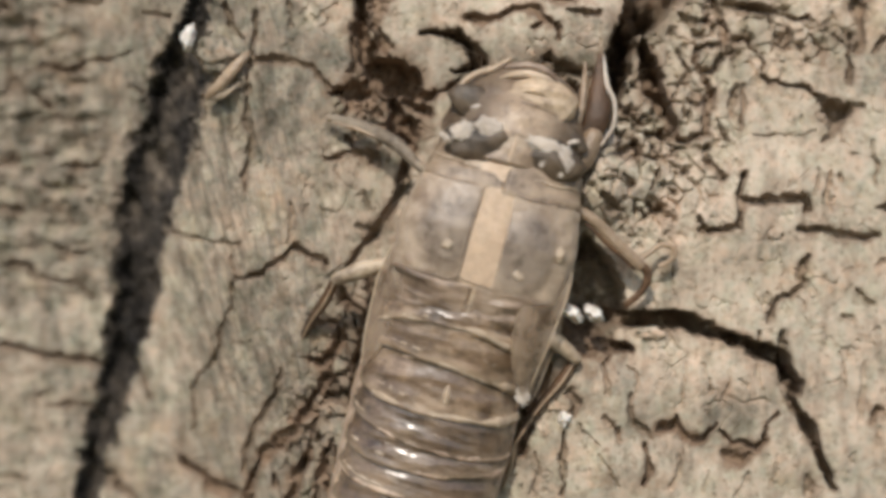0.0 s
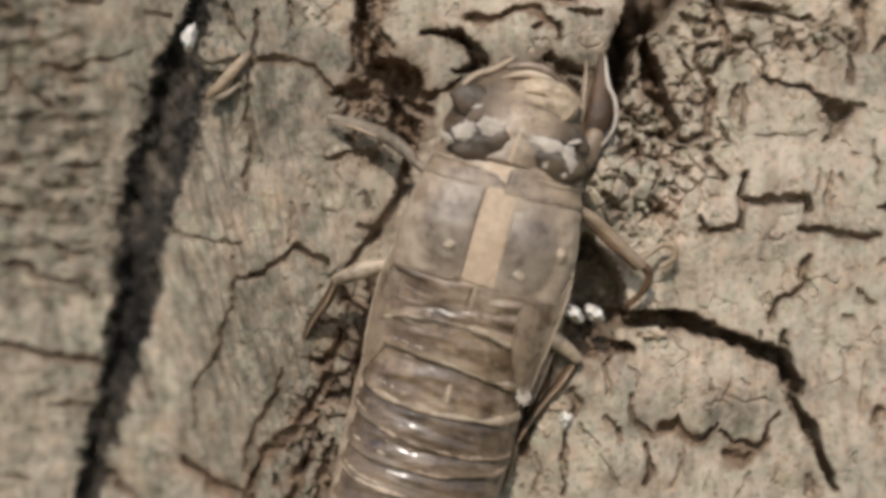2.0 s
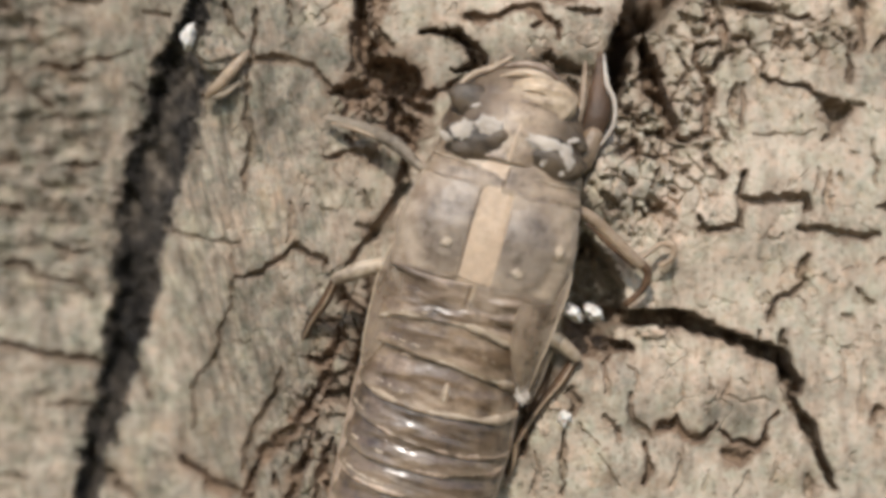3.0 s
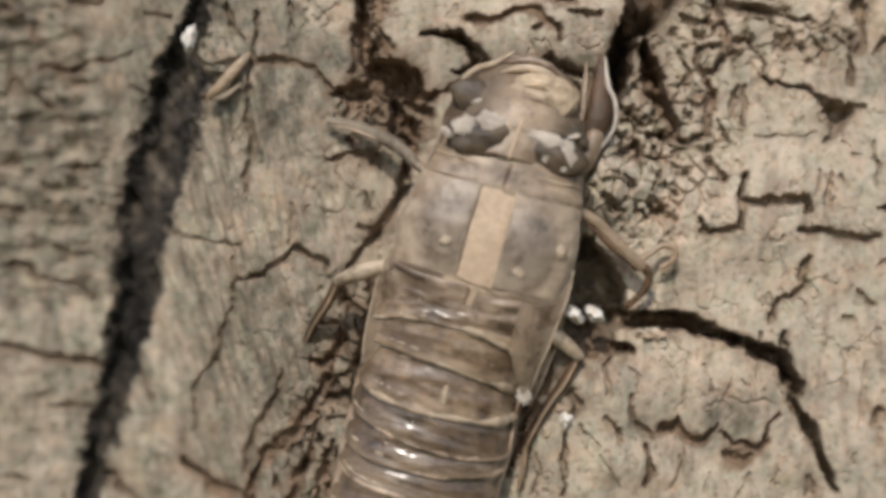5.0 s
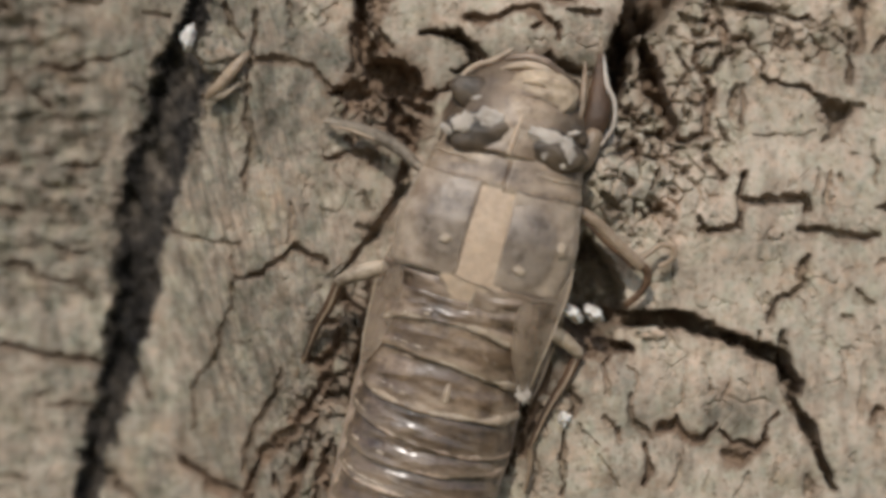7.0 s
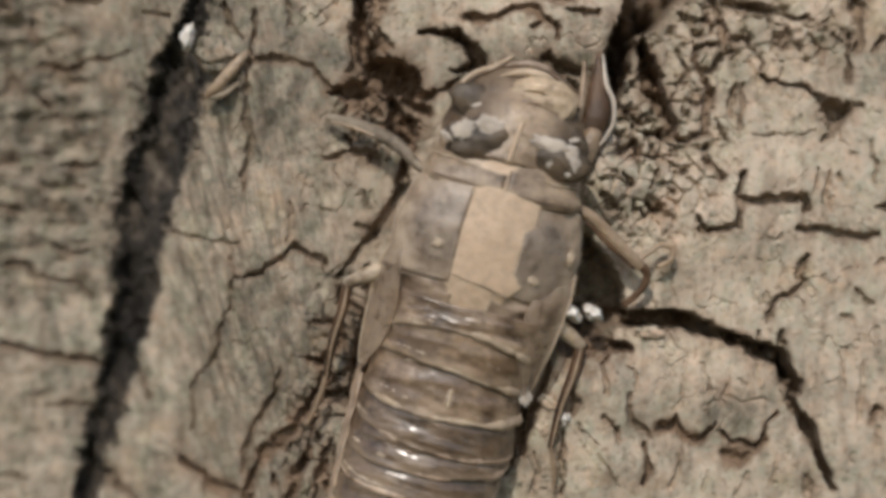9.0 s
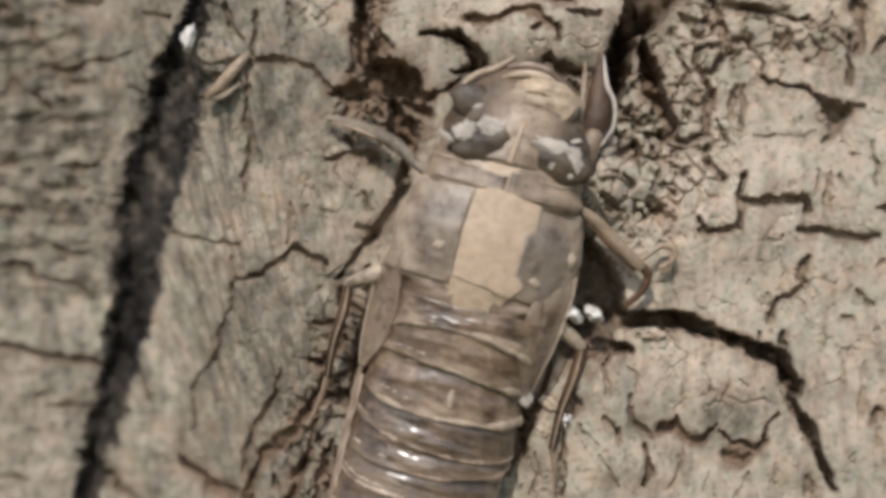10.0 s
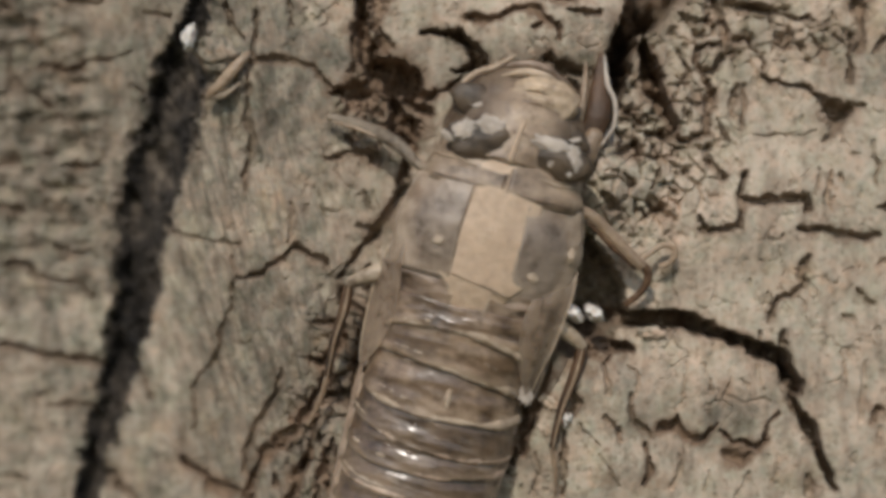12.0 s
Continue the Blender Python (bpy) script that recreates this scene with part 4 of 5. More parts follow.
def abdomen_ring(front, rear):
    nt, np_ = 21, 121
    rows = []
    for t in steps(0.0, 1.0, nt):
        row = []
        for phi in steps(-118, 118, np_):
            y = ring_edge(front + (rear - front) * t + 0.35 * (1 - t), phi)
            y += 0.22 * noise.noise(Vector((phi * 0.03, rear, 1.0)))
            fold = noise.noise(Vector((phi * 0.022, y * 1.7, rear))) + 0.5 * noise.noise(Vector((phi * 0.05, y * 3.6, 2.0)))
            crinkle = 0.035 * noise.noise(Vector((phi * 0.11, y * 3.2, 6.0))) + 0.03 * noise.noise(Vector((phi * 0.27, y * 7.0, rear)))
            lift = -0.10 + 0.29 * (1 - (1 - t) ** 1.6) + 0.12 * fold * math.sin(math.pi * min(1, t * 0.9)) + crinkle
            row.append(body(y, phi, lift))
        rows.append(row)
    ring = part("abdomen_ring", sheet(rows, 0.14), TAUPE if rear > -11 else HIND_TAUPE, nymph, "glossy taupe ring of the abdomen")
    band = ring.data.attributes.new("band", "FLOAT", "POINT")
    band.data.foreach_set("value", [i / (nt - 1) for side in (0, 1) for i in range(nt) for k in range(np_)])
    # the hind rim is worn: broad and pale here, gone there
    span = steps(-92, 90, 61)
    edge = [body(ring_edge(rear + 0.08, p) + 0.22 * noise.noise(Vector((p * 0.03, rear, 1.0))), p, 0.12) for p in span]
    size = [max(0.012, 0.17 + 0.24 * noise.noise(Vector((p * 0.035, rear * 1.3, 4.0))) + 0.14 * noise.noise(Vector((p * 0.13, rear, 9.0))) + 0.001 * p - 0.12 * (p > 78)) * (1.0 if rear > -11 else 0.6) for p in span]
    part("rim", tube(edge, [0.012] + size[1:-1] + [0.012], 8, 0.6), RIM if rear > -11 else FLANK, ring, "pale worn hind rim")
    for n in range(4):
        t = 0.2 + 0.2 * n
        p0 = -88 + 60 * abs(noise.noise(Vector((rear, n, 2.5)))) + (80 if n == 2 else 0)
        p1 = p0 + 60 + 55 * noise.noise(Vector((n, rear, 7.5)))
        line = []
        for p in steps(p0, min(p1, 86), 17):
            y = ring_edge(front + (rear - front) * t + 0.35 * (1 - t), p) + 0.2 * noise.noise(Vector((p * 0.035, rear, n)))
            line.append(body(y, p, -0.20 + 0.36 * (1 - (1 - t) ** 1.6) + 0.08 * noise.noise(Vector((p * 0.08, n, rear)))))
        size = [0.012] + [max(0.012, 0.07 + 0.12 * noise.noise(Vector((i * 0.7, n, rear)))) for i in range(15)] + [0.012]
        part("crease", tube(line, size, 6, 0.5), (FLANK, TAUPE, WAIST, RIM)[n], ring)
    return ring


rings = [abdomen_ring(a, b) for a, b in zip(RINGS, RINGS[1:])]
part("tail_tip", blob(-1.5, -23.9, 3.0, 1.0, 1.1, 1.0), WAIST, nymph)
dash = part("dorsal_mark", tube([body(y, 5, 0.1) for y in (-8.85, -9.3, -9.8)], [0.12, 0.2, 0.13], 8), RIM, rings[2], "pale dash on the back")


# soft folds along both sides of the abdomen
for sign in (-1, 1):
    rows = []
    for y in steps(-8.6, -21, 40):
        rows.append([body(y, sign * p, 0.12 + 0.12 * math.sin((p - 74) / 40 * math.pi) + 0.10 * noise.noise(Vector((y * 1.1, p * 0.05, sign)))) for p in steps(74, 114, 9)])
    part("side_fold", sheet(rows, 0.1), FLANK, nymph, "pale soft side of the abdomen")


# -- thorax --
def back_half(sign, p0, grey, label):
    """Half of the back shell, from the split round to the underside, with a round grey field on it; grey: its middle and reach."""
    nu, nv = 37, 61
    cu, cv, ru, rv = grey
    rows, field = [], []
    for i, y in enumerate(steps(-3.05, 2.6, nu)):
        row = []
        for k, p in enumerate(steps(p0, 118, nv)):
            u, v = i / (nu - 1), (p - p0) / (118 - p0)
            wave = noise.noise(Vector((y * 0.8, p * 0.05, sign + 3)))
            far = math.hypot((u - cu) / ru, (v - cv) / rv) + 0.12 * wave
            swell = 0.2 * max(0.0, 1 - far ** 2)
            crimp = 0.05 * noise.noise(Vector((y * 2.4, p * 0.09, sign))) * min(1.0, far)
            row.append(body(y, sign * p, swell + crimp + 0.05 * wave - 0.05 * max(0.0, 1 - u / 0.06)))
            field.append(min(1.0, max(0.0, (1.2 - far) / 0.5)))
        rows.append(row)
    ob = part("back_plate", sheet(rows, 0.08), GREY, nymph, label)
    band = ob.data.attributes.new("band", "FLOAT", "POINT")
    band.data.foreach_set("value", field * 2)
    return ob


# the soft cream back of the adult under the split
rows = [[body(y, p, -0.13 - 0.10 * (p / 34) ** 2 + 0.09 * math.cos(p * 0.05) - 0.10 * max(0.0, -3.0 - y)) for p in steps(np.interp(y, (-6.4, -3.2, -2.4), (1, -19, -34)), np.interp(y, (-6.4, -3.2, -2.4), (15, 25, 34)), 23)] for y in steps(-6.4, 4.6, 40)]
soft_back = part("soft_back", sheet(rows, 0.5), CREAM, nymph, "cream soft back of the adult in the split")

part("joint_line", tube([body(-2.8 - 0.012 * p + 0.03 * math.sin(p * 0.3), p, -0.02) for p in steps(-18, 24, 9)], [0.04, 0.05, 0.07, 0.04, 0.06, 0.05, 0.07, 0.05, 0.04], 7), STRAW, soft_back, "brown crease across the soft back")

back_left = back_half(-1, 11.5, (0.56, 0.14, 0.50, 0.23), "smooth grey half of the back shell with pale flank")
back_right = back_half(1, 10.5, (0.46, 0.16, 0.46, 0.21), "smooth grey half of the back shell with pale flank")
# pale bumps in place of highlights on the back shell
part("glint_knob", blob(-2.25, -1.0, body(-1.0, -24, 0.22).z, 0.32, 0.26, 0.09, 20, 0.5, 3), RIM, back_left, "small pale bump painted as a glint")
part("glint_knob", blob(4.05, 0.0, body(0.0, 57, 0.1).z, 0.3, 0.42, 0.12, 10, 0.6, 9), RIM, back_right, "small pale bump painted as a glint")
part("glint_knob", blob(2.0, -1.75, body(-1.75, 25, 0.16).z, 0.34, 0.26, 0.09, -20, 0.5, 5), RIM, back_right, "small pale bump painted as a glint")
edge_left = part("hind_edge", tube([body(-2.85, p, -0.03) for p in steps(-12, -74, 9)], [0.03, 0.06, 0.04, 0.08, 0.05, 0.07, 0.04, 0.06, 0.03], 7), WAIST, back_left, "brown hind edge")
edge_right = part("hind_edge", tube([body(-2.85, p, -0.03) for p in steps(11, 74, 9)], [0.03, 0.06, 0.04, 0.08, 0.05, 0.07, 0.04, 0.06, 0.03], 7), WAIST, back_right, "brown hind edge")


# the wrinkled joint behind the back plates, in two halves
def waist_half(sign):
    rows = []
    for i, y in enumerate(steps(-5.6, -2.6, 25)):
        row = []
        for p in steps(sign * 1.0, sign * 70, 25):
            fold = noise.noise(Vector((p * 0.02, y * 1.6, 5.0 + sign))) + 0.5 * noise.noise(Vector((p * 0.06, y * 3.1, 8.0)))
            row.append(body(y - 0.4 * math.cos(radians(p)), p, -0.03 + 0.42 * fold * min(1, abs(p) / 18)))
        rows.append(row)
    return part("waist", sheet(rows, 0.1), WAIST, nymph, "wrinkled brown joint behind the thorax")


waist_left, waist_right = waist_half(-1), waist_half(1)
part("midrib", tube([body(y, 1.5, 0.03) for y in (-2.9, -3.6, -4.3, -5.0)], [0.03, 0.06, 0.05, 0.02], 7), RIM, waist_right, "pale ridge down the middle of the joint")


# wing pads
def wing_pad(edges, label):
    """A thin blade between an inner and an outer edge: rows of (x, y, z) and (x, y, z)."""
    rows = []
    n = len(edges)
    for inner, outer in edges:
        a, b = Vector(inner), Vector(outer)
        rows.append([a.lerp(b, v) + Vector((0, 0, 0.10 * (a - b).length * math.sin(math.pi * v) + 0.03 * math.sin(14 * v))) for v in steps(0, 1, 15)])
    fine = []
    for i in range(n - 1):
        for t in (0, 0.2, 0.4, 0.6, 0.8):
            four = (rows[max(i - 1, 0)], rows[i], rows[i + 1], rows[min(i + 2, n - 1)])
            fine.append([0.5 * (2 * b + (c - a) * t + (2 * a - 5 * b + 4 * c - d) * t * t + (3 * b - a - 3 * c + d) * t ** 3)
                         for a, b, c, d in zip(*four)])
    fine.append(rows[-1])
    ob = part("wing_pad", sheet(fine, 0.08), PAD, nymph, label)
    edge = [row[14] for row in fine[::3]]
    part("pad_edge", tube(edge, [0.03] + [0.06] * (len(edge) - 2) + [0.03], 6), RIM, ob, "pale edge of the wing pad")
    return ob


pad_left = wing_pad((((-4.5, -1.5, 5.0), (-5.15, -1.4, 3.3)), ((-4.25, -3.2, 5.2), (-5.6, -3.2, 3.2)), ((-4.0, -4.9, 4.9), (-5.65, -4.9, 3.0)),
                     ((-4.04, -6.4, 4.5), (-5.6, -6.5, 2.9)), ((-4.4, -7.7, 3.95), (-5.5, -7.8, 2.8)), ((-5.1, -9.0, 3.0), (-5.3, -9.0, 2.8))),
                    "pale clear wing pad along the side")
pad_right = wing_pad((((4.3, 0.6, 4.3), (4.85, 1.2, 3.9)), ((3.4, -1.1, 4.8), (5.0, -0.4, 4.3)), ((2.75, -2.9, 5.6), (5.1, -2.1, 4.6)),
                      ((2.5, -4.3, 5.65), (4.95, -3.5, 4.7)), ((2.68, -5.64, 5.35), (4.77, -5.2, 4.6)), ((3.06, -6.86, 4.8), (4.53, -6.6, 4.2)),
                      ((3.96, -8.3, 3.9), (4.4, -8.3, 3.4))), "pale clear wing pad along the side")
pad_low = wing_pad((((4.6, -2.0, 3.4), (5.1, -2.0, 2.8)), ((4.6, -4.2, 3.2), (5.3, -4.2, 2.5)), ((4.6, -6.2, 2.9), (5.15, -6.2, 2.3)), ((4.7, -8.4, 2.6), (4.85, -8.4, 2.4))), "slender hind wing pad")
part("tip", blob(4.15, -8.45, 3.7, 0.36, 0.48, 0.1, 30, 0.9, 4, 4), DULL_WHITE, pad_right, "white worn tip")


# -- front collar and head --
def collar(p0, p1):
    rows = []
    for i, y in enumerate(steps(2.4, 4.95, 17)):
        row = []
        for p in steps(p0, p1, 31):
            fold = noise.noise(Vector((p * 0.015, y * 1.5, 3.0))) + 0.4 * noise.noise(Vector((p * 0.06, y * 3, 6.0)))
            row.append(body(y - 0.25 * math.cos(radians(p)), p, -0.03 + 0.15 * fold * min(1, abs(p) / 14) - 0.12 * max(0.0, 1 - i / 4) - 0.16 * (i / 16) ** 3 + (0.04 if p1 > 0 else 0)))
        rows.append(row)
    return part("collar", sheet(rows, 0.08), STRAW, nymph, "straw-coloured wrinkled collar behind the head")


collar_left, collar_right = collar(2.5, -112), collar(1.0, 112)
for side, ob in ((-1, collar_left), (1, collar_right)):
    for y, p0, p1 in ((2.8, 10, 60), (3.9, 22, 84)):
        line = [body(y - 0.25 * math.cos(radians(p)) + 0.1 * noise.noise(Vector((p * 0.06, y, side))), side * p, 0.0) for p in steps(p0, p1, 9)]
        part("fold", tube(line, [0.02, 0.05, 0.07, 0.06, 0.08, 0.05, 0.07, 0.05, 0.02], 6), WAIST if y < 3.9 else RIM, ob)


def head_capsule():
    rows = []
    for t in steps(0.0, 1.0, 29):
        y = 4.2 + 5.9 * t
        w = 4.15 * math.sqrt(max(0.02, 1 - (max(0.0, t - 0.2) / 0.82) ** 2.6))
        h = 5.75 - 0.5 * t - 2.4 * t ** 3
        row = []
        for p in steps(-115, 115, 45):
            k = 1 + 0.05 * noise.noise(Vector((p * 0.03, y * 1.2, 9.0))) + 0.02 * math.sin(y * 7) * max(0, t - 0.4)
            row.append(Vector((w * k * math.sin(radians(p)), y, 1.6 + (h * k - 1.6) * max(-0.5, math.cos(radians(p))))))
        rows.append(row)
    ob = part("head", sheet(rows, 0.15), HEAD, nymph, "straw and brown head with ribbed face")
    band = ob.data.attributes.new("band", "FLOAT", "POINT")
    band.data.foreach_set("value", [min(1.0, max(0.25 if i < 8 else 0.0, 1.45 - abs(p - 3) / 26)) for side in (0, 1) for i in range(29) for p in steps(-115, 115, 45)])
    return ob


head = head_capsule()
face = blob(0.65, 7.95, 4.05, 2.35, 1.5, 0.75, 14, 0.14, 3, 5)
for v in face.verts:
    k = 1 - ((v.co.x / MM - 0.5) / 2.4) ** 2
    v.co.z += (0.05 * math.sin(v.co.y / MM * 8.5 + 0.9 * k) * k + 0.16 * noise.noise(v.co * 1100)) * MM
part("face", face, HEAD_PALE, head, "bulging pale mottled face")
for i, y in enumerate((7.75, 8.55)):
    half = 1.7 - 0.35 * i
    part("face_rib", tube([(0.6 - half, y - 0.3, 4.5 - 0.1 * i), (0.4, y + 0.1, 4.86 - 0.12 * i), (0.7 + half, y - 0.25, 4.45 - 0.1 * i)], [0.05, 0.12, 0.05], 7), (STRAW, HEAD_PALE)[i], head)
part("brow", tube([(-1.7, 9.0, 3.6), (-0.5, 9.5, 4.0), (0.8, 9.5, 4.0), (2.2, 8.9, 3.7)], [0.1, 0.26, 0.26, 0.12], 8), RIM, head, "pale front rim of the head")
part("lip", tube([(-1.6, 9.7, 2.9), (-0.4, 10.1, 3.1), (0.9, 10.0, 3.1), (2.3, 9.2, 2.9)], [0.12, 0.24, 0.24, 0.1], 8), WAIST, head, "brown arched lip")


def eye(sign, x, y, spots):
    ob = part("eye", blob(x, y, 4.95, 2.3 if sign < 0 else 2.0, 1.3 if sign < 0 else 1.15, 0.74, -sign * 8, 0.2, sign + 2, 4), DARK, head, "dark mottled eye with painted white glints")
    # white blobs painted on for the eye's highlights
    for n, (sx, sy, rx, ry, turn) in enumerate(spots):
        part("glint_spot", blob(sx, sy, 5.5, rx, ry, 0.16, turn, 0.5, sign + 5 * n + 7, 4), DULL_WHITE, ob, "white spot painted as a glint")
    return ob


eye_left = eye(-1, -1.75, 5.0, ((-3.0, 5.3, 0.62, 0.55, 20), (-1.55, 5.7, 0.85, 0.66, -50), (-1.95, 5.05, 0.26, 0.16, 0), (-3.9, 4.75, 0.42, 0.2, -30)))
eye_right = eye(1, 2.2, 5.1, ((1.6, 5.75, 1.15, 0.40, -4), (2.9, 5.25, 0.46, 0.85, 12), (1.8, 4.75, 0.26, 0.28, 0)))
for sign, x, y, rx, ry, turn in ((-1, -2.85, 7.2, 1.45, 0.95, -15), (1, 3.0, 6.65, 1.15, 0.6, -32)):
    socket = part("socket", blob(x, y, 3.85, rx * 1.05, ry * 1.05, 0.42, turn, 0.2, sign + 4), DARK, head, "brown antenna socket")
    # each socket gets a painted white glint as well
    part("glint_spot", blob(x + 0.2, y - 0.25, 4.35, 0.35, 0.14, 0.1, 25, 0.5, sign + 5), DULL_WHITE, socket, "white spot painted as a glint")
crown_split = part("crown_split", tube([(-0.1, 4.3, 5.72), (-0.05, 5.4, 5.7), (0.1, 6.6, 5.45)], [0.2, 0.15, 0.09], 8), CREAM, head, "thin cream split over the crown")
part("crown", blob(0.1, 4.9, 5.36, 0.85, 1.3, 0.26, 0, 0.2, 8), RIM, head, "pale crown between the eyes")
antenna = part("antenna", tube([(-4.0, 6.8, 3.0), (-3.85, 7.9, 3.2), (-3.25, 8.8, 3.3), (-2.3, 9.4, 3.0), (-1.35, 10.4, 2.2)], [0.13, 0.16, 0.17, 0.2, 0.1], 8), RIM, head, "pale bowed feeler")


# -- legs: each a leg with its joints as parts --
def leg(name, thigh, thigh_r, label, mat=LEG):
    return part(name, tube(thigh, thigh_r, 10), mat, nymph, label)


fore_right = leg("fore_leg", [(3.0, 4.2, 2.8), (4.0, 5.6, 3.0), (4.3, 7.2, 2.9)], [0.45, 0.7, 0.6], "brown digging fore leg")
part("claw", tube([(4.0, 6.6, 2.8), (4.25, 8.2, 2.9), (4.0, 9.8, 2.6), (3.55, 11.9, 2.0)], [0.5, 0.8, 0.62, 0.12], 10, 0.5), AMBER, fore_right, "amber curved digging claw")
# whitish strip that imitates the glint along the claw's edge
part("claw_edge", tube([(4.85, 6.7, 3.3), (5.25, 8.0, 3.4), (4.95, 9.3, 3.4), (4.3, 10.2, 3.2), (3.75, 11.8, 2.6)], [0.07, 0.13, 0.15, 0.16, 0.06], 8), DULL_WHITE, fore_right, "bright edge of the claw, painted as a glint")
part("claw_back", tube([(3.1, 6.6, 3.0), (3.25, 8.2, 3.1), (3.05, 9.8, 2.9), (2.8, 11.2, 2.4)], [0.2, 0.24, 0.2, 0.08], 8), LEG, fore_right, "tan back of the claw")
fore_left = leg("fore_leg", [(-4.1, 2.5, 2.9), (-5.2, 3.05, 2.6), (-6.6, 3.85, 2.1), (-7.7, 4.15, 1.8)], [0.22, 0.30, 0.42, 0.40], "dull pale fore leg reaching over bark", DULL_LEG)
part("shin", tube([(-7.4, 4.1, 1.75), (-9.1, 4.4, 1.35), (-10.9, 4.4, 0.95)], [0.42, 0.38, 0.2], 10), DULL_LEG, fore_left)
part("shin_ridge", tube([(-7.6, 3.9, 2.0), (-9.1, 4.15, 1.6), (-10.6, 4.2, 1.2)], [0.1, 0.14, 0.06], 7), LEG, fore_left)

mid_right = leg("middle_leg", [(3.9, 2.8, 3.4), (5.4, 2.5, 3.3), (7.0, 1.6, 2.8), (8.86, 0.6, 2.4)], [0.32, 0.36, 0.4, 0.34], "brown middle leg gripping bark")
part("ridge", tube([(5.2, 2.1, 3.4), (6.9, 1.25, 2.9), (8.6, 0.35, 2.5)], [0.1, 0.2, 0.12], 7), AMBER, mid_right, "brown lower edge of the thigh")
part("shin", tube([(8.8, 0.7, 2.35), (9.46, 0.25, 2.2), (9.4, -0.75, 2.0), (8.75, -1.8, 1.7)], [0.3, 0.26, 0.22, 0.2], 9), AMBER, mid_right)
part("claw", tube([(8.8, 0.9, 2.5), (9.18, 1.4, 2.3), (9.78, 2.1, 2.1), (10.5, 2.1, 2.0), (10.6, 1.4, 1.9), (10.05, 0.86, 1.8)], [0.1, 0.14, 0.17, 0.19, 0.2, 0.15], 7), LEG, mid_right, "hooked claw")


def hind_leg(hip, knee, foot, toe, label):
    """Thigh from hip to knee; the shin hangs at the knee, where it turns."""
    hip, knee, foot, toe = Vector(hip), Vector(knee), Vector(foot), Vector(toe)
    ob = part("hind_leg", tube([hip, hip.lerp(knee, 0.55) + Vector((0, 0.15, 0.25)), knee], [0.45, 0.5, 0.34], 12), PALE_LEG, nymph, label)
    way = foot - knee
    line = [Vector(), way * 0.28 + Vector((0.05, 0, 0.05)), way * 0.6 + Vector((-0.1, 0, 0)), way]
    shin = part("shin", tube(line, [0.3, 0.33, 0.27, 0.2], 10), AMBER, ob, "dark brown shin")
    shin.location = knee * MM
    part("shin_edge", tube([p + Vector((0.04, -0.1, 0.22)) for p in line], [0.07, 0.13, 0.11, 0.06], 7), LEG, shin, "pale ridge of the shin")
    part("foot", tube([way, foot.lerp(toe, 0.5) + Vector((0.12, 0, 0)) - knee, toe - knee], [0.17, 0.16, 0.07], 8), LEG, shin)
    for k in range(4):
        at = way * (0.5 + 0.12 * k)
        part("spine", tube([at, at + Vector((0.22, -0.12, 0.02)), at + Vector((0.42, -0.34, 0.0))], [0.07, 0.05, 0.02], 6), AMBER, shin)
    return ob, shin


KNEE_R, KNEE_L = Vector((6.75, -4.75, 2.7)), Vector((-7.2, -4.7, 2.9))
hind_right, shin_right = hind_leg((3.6, -3.6, 2.4), KNEE_R, (6.6, -10.9, 2.0), (7.5, -13.6, 1.6), "pale hind leg with long brown shin")
hind_left, shin_left = hind_leg((-4.6, -3.1, 2.8), KNEE_L, (-7.1, -10.2, 1.8), (-7.5, -13.4, 1.2), "pale hind leg with long brown shin")

# -- pale crumbs stuck on the bark --
def crumb(x, z, rx, rz, out, turn, seed):
    bm = blob(0, 0, 0, rx, 0.5 + 0.35 * out, rz, 0, 0.6, seed)
    ob = part("pale_crumb", bm, WAX, None)
    ob.matrix_world = pose(x * MM, -out * MM, z * MM, 0, turn, 0)
    tagged(ob, "small white crumb of lichen stuck on bark", "lichen crumb", "white crumbs on the bark")


crumb(7.45, -3.72, 0.68, 0.40, 2.3, 35, 1)
crumb(8.75, -3.75, 0.56, 0.42, 1.9, 35, 2)
crumb(-14.95, 12.4, 0.38, 0.75, 0.6, 12, 3)
crumb(7.1, -9.9, 0.42, 0.45, 1.2, 0, 4)


def bark_bit(x, z, rx, rz, out, turn, seed):
    bm = blob(0, 0, 0, rx, 0.6, rz, 0, 0.5, seed, 4)
    for v in bm.verts:
        v.co += v.co.normalized() * 0.07 * MM * noise.noise(v.co * 1900 + Vector((seed, 0, 0)))
    ob = part("bark_bit", bm, BARK, None)
    ob.matrix_world = pose(x * MM, -out * MM, z * MM, 0, turn, 0)
    tagged(ob, "small pale bit of crumbled bark lodged in a crack", "bark crumb", "bits of bark in the cracks")


bark_bit(6.45, -9.1, 0.72, 0.55, 0.9, 30, 5)
bark_bit(5.95, -10.6, 0.48, 0.42, 0.8, 0, 6)
bark_bit(12.2, -4.95, 0.85, 0.36, 0.5, 8, 7)


# -- a loose chip of bark and a stub of twig lodged at the furrow's edge --
chip_mesh = blob(0, 0, 0, 1.2, 0.8, 1.1, 0, 0.35, 5, 5)
for v in chip_mesh.verts:
    v.co += v.co.normalized() * 0.08 * MM * noise.noise(v.co * 1100)
chip = part("bark_chip", chip_mesh, BARK, None)
chip_lichen = chip.data.attributes.new("lichen", "FLOAT", "POINT")
chip_lichen.data.foreach_set("value", [1.0] * len(chip.data.vertices))
chip.matrix_world = pose(-13.35 * MM, 0.1 * MM, 11.55 * MM, 0, 20, 0)
